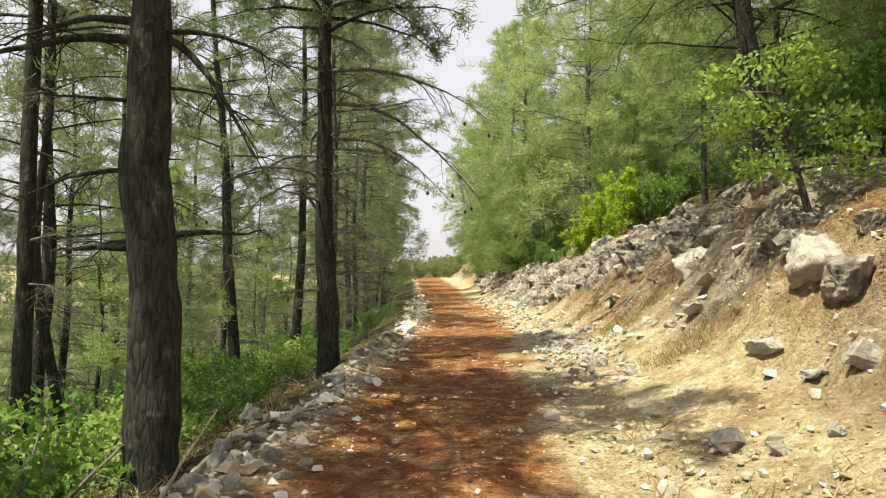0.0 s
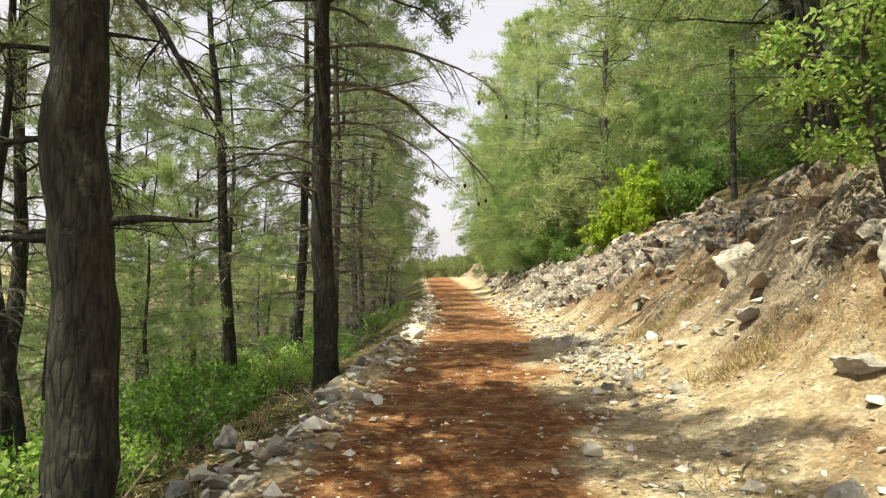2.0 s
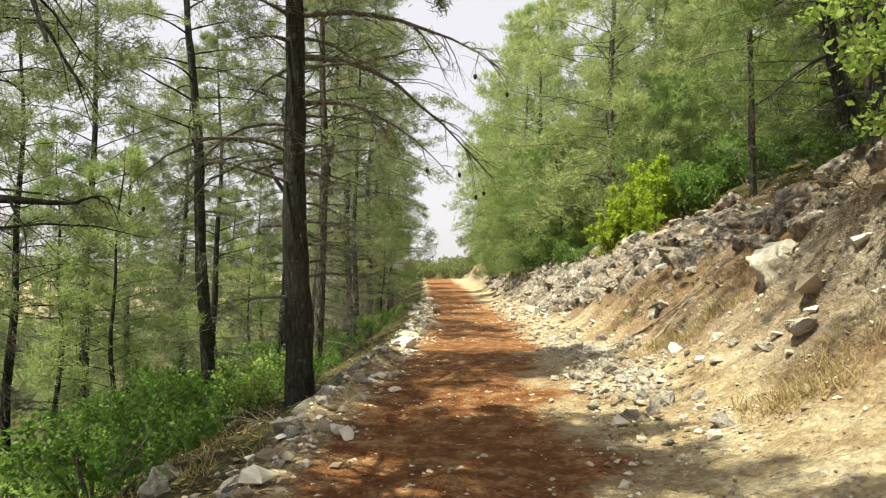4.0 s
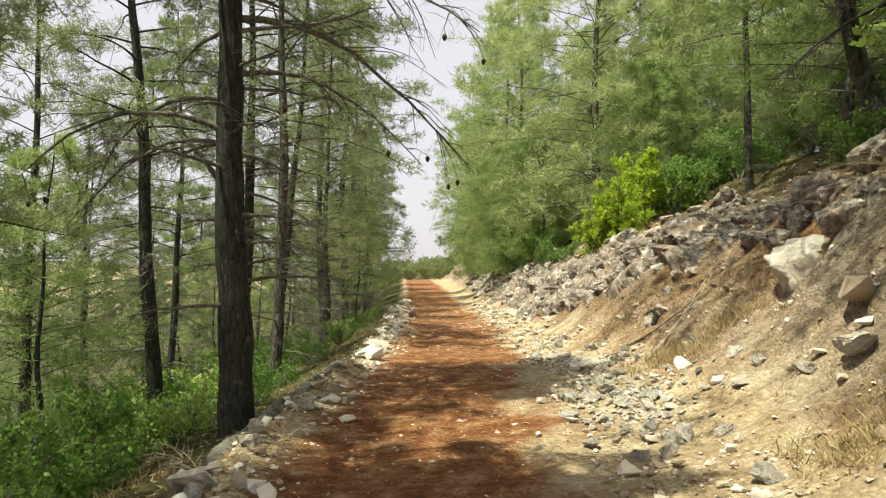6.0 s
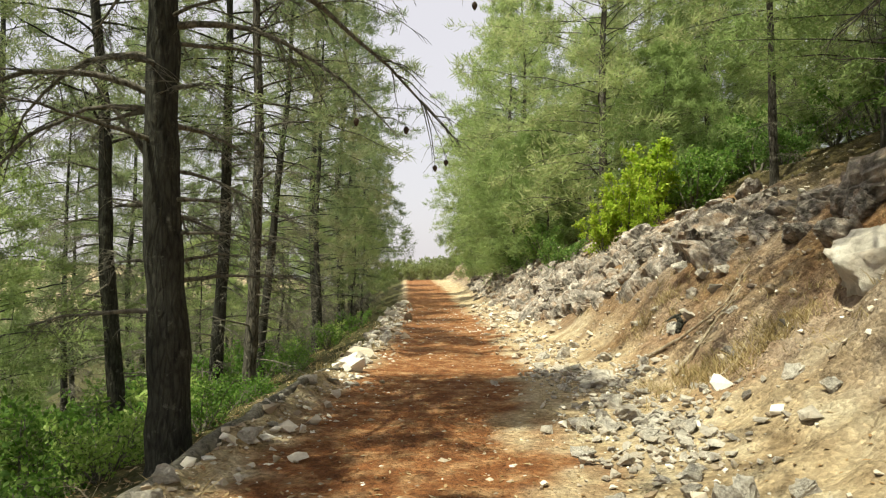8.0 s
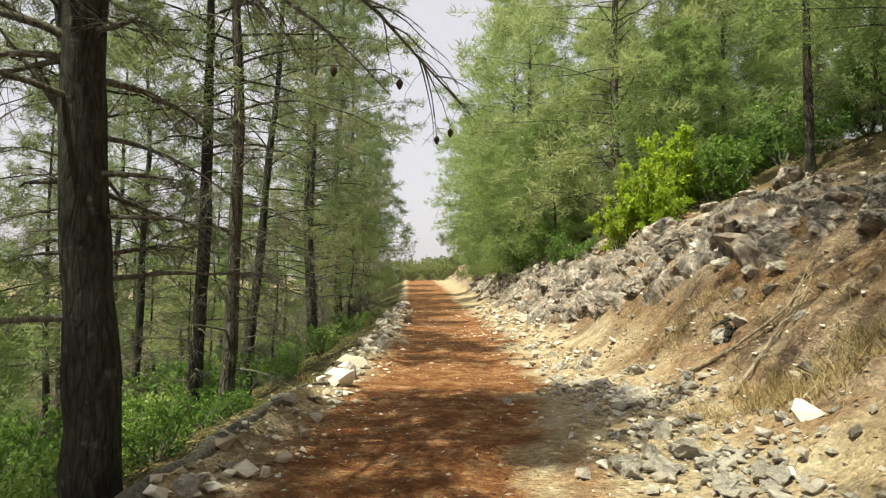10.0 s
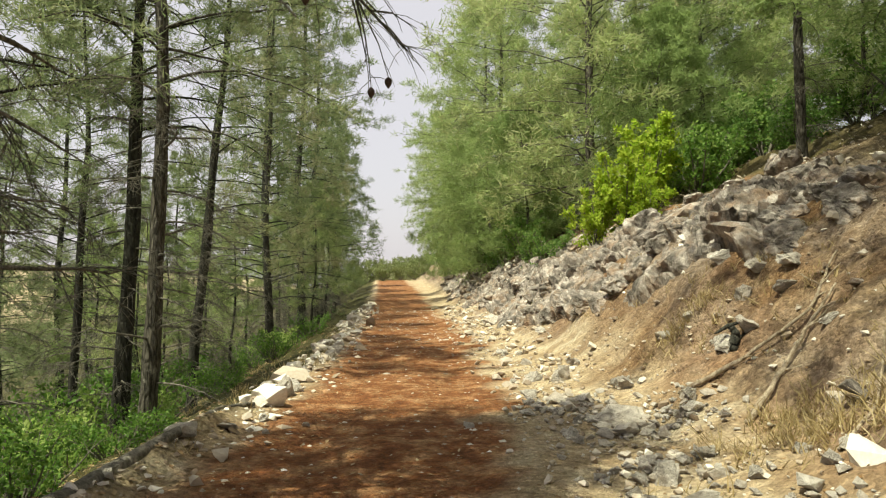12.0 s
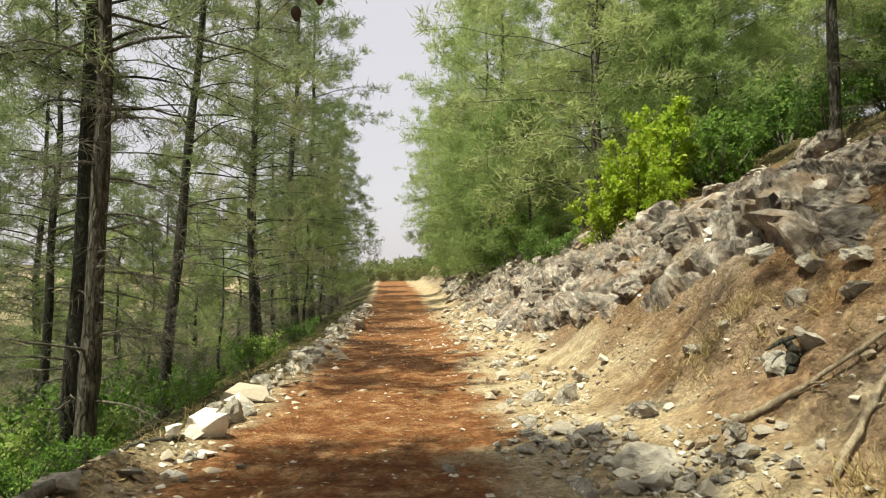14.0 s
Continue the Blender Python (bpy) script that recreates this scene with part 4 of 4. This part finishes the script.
# ---- fallen wood ----
def bough(name, path, thick, material, label, category, forks=0, seed=1, reach=0.6):
    """A fallen bough along a few places, with side stubs."""
    rng = np.random.default_rng(seed)
    ob = new(name)
    path = np.asarray(path, float)
    f = np.linspace(0, len(path) - 1, 22)
    p = np.column_stack([np.interp(f, np.arange(len(path)), path[:, c]) for c in range(3)])
    ease = np.concatenate([p[:1], (p[:-2] + p[1:-1] + p[2:]) / 3, p[-1:]]) + rng.normal(0, thick * 0.18, p.shape)
    r = thick * (1 - 0.65 * np.linspace(0, 1, 22)) * rng.uniform(0.85, 1.1, 22)
    ease, r = np.concatenate([ease[:1] * 1.001 - ease[1:2] * 0.001, ease, ease[-1:]]), np.concatenate([[0.001], r, [0.001]])
    piece("stem", *tubes(ease[None], r[None], 9), material, ob, smooth=True)
    if forks:
        tw = twigs_of(rng, ease, forks, reach, 0.3, 5, 0.0)
        for q in tw:
            piece("twig", *tubes(q[None], (thick * np.array([0.4, 0.34, 0.28, 0.2, 0.1]))[None], 5), material, ob, smooth=True)
    return tagged(ob, label, category)


def over(x, y, up):
    return (x, y, ground_z(x, y) + up)


bough("dead_branch", [over(3.27, 14.95, 0.03), over(3.85, 14.75, 0.06), over(4.3, 14.45, 0.08), over(4.85, 14.9, 0.06)], 0.026, DRIFT, "long bleached dead branch lying on the bank", "branch", 5, 3, 0.4)
bough("dead_branch", [over(3.35, 13.8, 0.03), over(3.75, 14.05, 0.05), over(4.15, 14.25, 0.08), over(4.5, 14.4, 0.06)], 0.028, DRIFT, "thick bleached dead branch lying on the bank", "branch", 4, 4, 0.4)
bough("fallen_log", [over(-1.62, 9.9, 0.0), over(-1.46, 11.5, 0.04), over(-1.36, 13.3, 0.02), over(-1.2, 15.3, 0.0)], 0.115, TWIG, "old fallen log lying along the track's outer edge", "log")
bough("dead_stick", [over(-2.0, 4.6, 0.02), over(-1.95, 5.0, 0.25), over(-1.85, 5.35, 0.5)], 0.016, DRIFT, "thin bare stick leaning among the edge rocks", "stick", 2, 6, 0.2)
bough("dead_stick", [over(2.0, 6.0, 0.02), over(2.2, 6.25, 0.05), over(2.35, 6.1, 0.04)], 0.012, DRIFT, "thin dry twig lying on the stony shoulder", "stick", 5, 7, 0.3)
bough("dead_stick", [over(-1.0, 16.1, 0.04), over(-1.25, 15.6, 0.08), over(-1.5, 15.2, 0.05)], 0.025, TWIG, "broken stick lying among the edge rocks", "stick", 3, 8, 0.3)


def dead_shrub(seed, label):
    rng = np.random.default_rng(seed)
    ob = new("dead_shrub")
    stems = np.stack([limb_curve(rng, (0, 0, -0.05), n * 0.9, rng.uniform(0.4, 0.9), rng.uniform(0.3, 1.0), 0.5, 8) for n in range(8)])
    piece("stem", *tubes(stems, np.tile(0.016 * (1.05 - np.linspace(0, 0.85, 8)), (8, 1)), 5), DRIFT, ob, smooth=True)
    for p in stems:
        tw = twigs_of(rng, p, 9, 0.4, 0.2)
        piece("twig", *tubes(tw, np.tile([0.006, 0.005, 0.004, 0.003, 0.0015], (len(tw), 1)), 3), DRIFT, ob)
    return tagged(ob, label, "shrub")


place(dead_shrub(91, "bare grey dead shrub on the lip of the bank"), 5.0, 10.6)
place(dead_shrub(92, "bare grey dead shrub among the bank's rocks"), 4.75, 9.0)


for n, (x, y, size, sink) in enumerate(((-1.95, 10.6, 0.6, 0.05), (-1.85, 12.9, 0.65, 0.08), (-1.7, 14.9, 0.6, 0.05), (-2.5, 11.7, 0.7, 0.05), (-1.55, 16.8, 0.5, 0.04))):
    place(dead_shrub(94 + n, "tangle of bare grey brushwood on the track's outer ridge"), x, y, sink, n * 70, size)
bough("dead_stump", [over(3.9, 15.1, -0.05), over(3.96, 15.15, 0.14), over(3.9, 15.2, 0.3)], 0.06, BARK, "short dark broken stump sticking out of the bank", "stump", 3, 9, 0.2)
bough("dead_branch", [over(3.35, 12.7, 0.03), over(3.75, 12.9, 0.07), over(4.2, 13.4, 0.05)], 0.014, DRIFT, "thin bleached dead branch lying on the bank", "branch", 6, 10, 0.35)


# ---- loose cover of the ground ----
def strewn(rng, n, xs, ys, keep):
    """Random places that keep() accepts, on the ground."""
    x, y = rng.uniform(*xs, n), rng.uniform(ys[0] ** 0.5, ys[1] ** 0.5, n) ** 2
    ok = rng.uniform(size=n) < keep(x, y)
    x, y = x[ok], y[ok]
    return np.column_stack([x, y, height(x, y)])


def clumps(*spots):
    return lambda x, y: sum(np.exp(-((x - a) / r) ** 2 - ((y - b) / r) ** 2) for a, b, r in spots)


def gravel(name, n, xs, ys, keep, size, label, seed):
    rng = np.random.default_rng(seed)
    p = strewn(rng, n, xs, ys, keep)
    n = len(p)
    corner = np.array([[1, 0, 0], [0, 1, 0], [-1, 0, 0], [0, -1, 0], [0.3, 0.2, 0.55], [0, 0, -0.6]])
    face = np.array([[0, 1, 4], [1, 2, 4], [2, 3, 4], [3, 0, 4], [1, 0, 5], [2, 1, 5], [3, 2, 5], [0, 3, 5]])
    s = size * rng.lognormal(0, 0.4, (n, 1, 1)) * (1 + p[:, 1] / 30)[:, None, None]
    v = corner[None] * s * rng.uniform(0.5, 1.3, (n, 6, 3)) * [1, 0.85, 0.8]
    a = rng.uniform(0, 6.28, n)
    c, d = np.cos(a)[:, None], np.sin(a)[:, None]
    v = np.stack([v[..., 0] * c - v[..., 1] * d, v[..., 0] * d + v[..., 1] * c, v[..., 2]], -1) + p[:, None, :]
    f = (np.arange(n)[:, None, None] * 6 + face[None]).reshape(-1, 3)
    return tagged(piece(name, v.reshape(-1, 3), f, PEBBLE), label, "gravel", kind="stuff")


def rubble(name, n, xs, ys, keep, size, spread, label, seed, stone=None):
    """Many broken stones too small to pick apart."""
    rng = np.random.default_rng(seed)
    p = strewn(rng, n, xs, ys, keep)
    heap = Heap()
    for v0, t0 in CHIPS:
        mine = p[len(heap.v)::len(CHIPS)]
        m = len(mine)
        s = size * rng.lognormal(0, spread, (m, 1, 1)) * (1 + np.maximum(mine[:, 1] - 12, 0) / 30)[:, None, None]
        axes = np.linalg.qr(rng.normal(size=(m, 3, 3)) * 0.5 + np.eye(3))[0]
        v = np.einsum("nij,kj->nki", axes, v0) * s * [1, 1, 0.8] + (mine + [0, 0, 0.2] * s[:, 0])[:, None, :]
        heap.add(v.reshape(-1, 3), (np.arange(m)[:, None, None] * len(v0) + t0[None]).reshape(-1, 3))
    return tagged(piece(name, *heap.made(), stone or PEBBLE), label, "rubble", kind="stuff")


def chip(seed):
    rng = np.random.default_rng(seed)
    bm = bmesh.new()
    for co in unit(rng.normal(size=(11, 3))) * rng.uniform(0.7, 1.1, (11, 1)) * [0.55, 0.42, 0.3]:
        bm.verts.new(co)
    bmesh.ops.convex_hull(bm, input=list(bm.verts))
    for v in [v for v in bm.verts if not v.link_faces]:
        bm.verts.remove(v)
    bm.verts.index_update()
    v, t = np.array([v.co[:] for v in bm.verts]), np.array([[v.index for v in f.verts] for f in bm.faces])
    bm.free()
    return v, t


CHIPS = [chip(400 + n) for n in range(9)]


def pebble_material():
    m, nt, bsdf = material("pebbles", 0.9)
    isl = nt.nodes.new("ShaderNodeNewGeometry").outputs["Random Per Island"]
    c = ramp(nt, isl, [(0.0, (0.26, 0.195, 0.14)), (0.35, (0.43, 0.365, 0.295)), (0.7, (0.62, 0.565, 0.50)), (1.0, (0.81, 0.78, 0.73))])
    c = mixed(nt, 0.4, c, ramp(nt, grain(nt, coords(nt), 30.0, 4), [(0.3, (0.5, 0.45, 0.4)), (0.7, (1.0, 1.0, 1.0))]), "MULTIPLY")
    nt.links.new(c, bsdf.inputs["Base Color"])
    return m


PEBBLE = pebble_material()
on_road = lambda x, y: (x > road_left(y) - 0.2) * (x < bank_toe(y) - 0.3) * np.clip(0.3 + fbm(x * 1.2, y * 1.2, 83, 2), 0.1, 0.8)
at_toe = lambda x, y: np.exp(-((x - bank_toe(y) + 0.3) / 0.6) ** 2) * np.clip(0.7 + 1.4 * fbm(x * 0.8, y * 0.8, 87, 2), 0, 1)
on_bank = lambda x, y: (x > bank_toe(y)) * np.clip(0.45 + 1.2 * fbm(x * 0.9, y * 0.9, 89, 3), 0, 1)
at_edge = lambda x, y: np.exp(-((x - road_left(y) + 0.15) / 0.4) ** 2)
stony_bank = lambda x, y: (x > bank_toe(y) + 0.1) * np.clip(stony(x, y) * 0.8 + 0.03, 0, 1) * (x < bank_toe(y) + 7)
rubble("bank_rubble", 4500, (2.3, 10), (4, 40), stony_bank, 0.08, 0.6, "broken limestone rubble strewn over the cut bank", 311)
rubble("ledge_rubble", 300, (3, 8), (9, 48), lambda x, y: stony(x, y) * np.interp(y, [9, 16], [0.25, 0.8]), 0.17, 0.45, "broken blocks of weathered limestone along the ledge", 314, CRAG)
rubble("foot_rubble", 3600, (0.5, 5.0), (3.8, 40), at_toe, 0.075, 0.5, "broken limestone rubble along the foot of the bank", 312)
rubble("edge_rubble", 2600, (-4, 0), (4, 45), at_edge, 0.11, 0.5, "broken limestone rubble along the track's outer edge", 313)
rubble("white_spill", 2600, (1.4, 3.6), (9.8, 16.5), clumps((2.3, 11.2, 0.45), (2.6, 12.2, 0.5), (2.45, 13.4, 0.35), (2.8, 14.6, 0.5), (2.4, 15.9, 0.4)), 0.085, 0.45, "white broken limestone spilled at the foot of the bank", 315, ROCK)
gravel("road_gravel", 5000, (-1.8, 3.2), (3.5, 40), on_road, 0.016, "small loose stones scattered on the red dirt track", 301)
rubble("toe_gravel", 8000, (0.5, 5.0), (3.5, 34), at_toe, 0.036, 0.4, "broken stone chips along the foot of the bank", 302)
rubble("bank_gravel", 7000, (2.0, 10), (4, 30), on_bank, 0.034, 0.45, "stone chips strewn over the bank", 303)
gravel("edge_gravel", 6000, (-3.5, 0), (3.5, 40), at_edge, 0.025, "stone chips along the track's outer edge", 304)


def grass(name, n, xs, ys, keep, tall, label, seed, blades=9):
    rng = np.random.default_rng(seed)
    p = strewn(rng, n, xs, ys, keep)
    root = np.repeat(p, blades, 0) + rng.normal(0, 0.05, (len(p) * blades, 3)) * [1, 1, 0]
    root[:, 2] -= 0.01
    way = unit(rng.normal(size=root.shape) * [0.55, 0.55, 0.2] + [0, 0, 0.9])
    ln = tall * rng.uniform(0.4, 1.3, (len(root), 1))
    side = unit(np.cross(way, rng.normal(size=root.shape))) * 0.005
    bend = root + way * ln * 0.6
    tip = root + way * ln + rng.normal(0, 0.2, root.shape) * ln * [1, 1, 0.4]
    v = np.stack([root - side, root + side, bend + side * 0.7, bend - side * 0.7, tip], 1).reshape(-1, 3)
    b = np.arange(len(root))[:, None] * 5
    return tagged(piece(name, v, np.concatenate([b + [0, 1, 2], b + [0, 2, 3], b + [3, 2, 4]]), GRASS), label, "grass", kind="stuff")


shoulder = lambda x, y: np.clip((x - road_right(y) - 0.2) / 0.6, 0, 1) * np.clip(0.05 + 2.2 * fbm(x * 0.7, y * 0.7, 93, 3), 0, 1) * (x < bank_toe(y) + 4)
outer = lambda x, y: np.clip((road_left(y) - x + 0.1) / 0.4, 0, 1) * np.clip(0.4 + 1.4 * fbm(x * 0.8, y * 0.8, 97, 3), 0, 1)
grass("dry_grass", 4200, (0.8, 8), (3.5, 32), shoulder, 0.14, "thin dry grass on the stony shoulder and bank", 305)
grass("verge_grass", 1700, (-5, -0.6), (3.5, 36), outer, 0.17, "dry grass and weeds along the outer edge", 306)


grass("bank_straw", 5200, (2.4, 5.2), (7.6, 26), clumps((3.45, 13.4, 0.3), (3.75, 13.0, 0.35), (4.05, 12.6, 0.3), (2.95, 8.6, 0.25), (3.35, 8.55, 0.3), (4.1, 24.6, 0.5), (4.1, 16.2, 0.35)), 0.2, "tufts of brown dry straw on the lower bank", 309, 12)


def fallen_leaves(name, n, xs, ys, keep, size, label, seed):
    rng = np.random.default_rng(seed)
    p = strewn(rng, n, xs, ys, keep) + [0, 0, 0.006]
    a, ln = rng.uniform(0, 6.28, len(p)), size * rng.uniform(0.5, 1.4, len(p))
    d = np.column_stack([np.cos(a), np.sin(a), rng.normal(0, 0.15, len(p))]) * ln[:, None]
    e = np.column_stack([-np.sin(a), np.cos(a), rng.normal(0.15, 0.15, len(p))]) * ln[:, None] * 0.4
    v = np.stack([p - d, p + e, p + d, p - e * [1, 1, -1]], 1).reshape(-1, 3)
    b = np.arange(len(p))[:, None] * 4
    return tagged(piece(name, v, np.concatenate([b + [0, 1, 2], b + [0, 2, 3]]), LITTER), label, "leaf litter", kind="stuff")


LITTER = leaf_material("fallen_leaves", [(0.0, (0.14, 0.07, 0.03)), (0.5, (0.30, 0.19, 0.09)), (1.0, (0.50, 0.40, 0.26))], 0.1, 0.95)
fallen_leaves("slope_litter", 16000, (-8, 0.5), (3.5, 34), lambda x, y: np.clip((road_left(y) - x + 0.4) / 0.5, 0.05, 1), 0.04, "brown leaves and bark litter on the slope", 307)
fallen_leaves("track_litter", 13000, (-1.6, 6.5), (3.5, 34), lambda x, y: 0.5 + 0 * x, 0.027, "dry leaf and bark scraps on track and bank", 308)
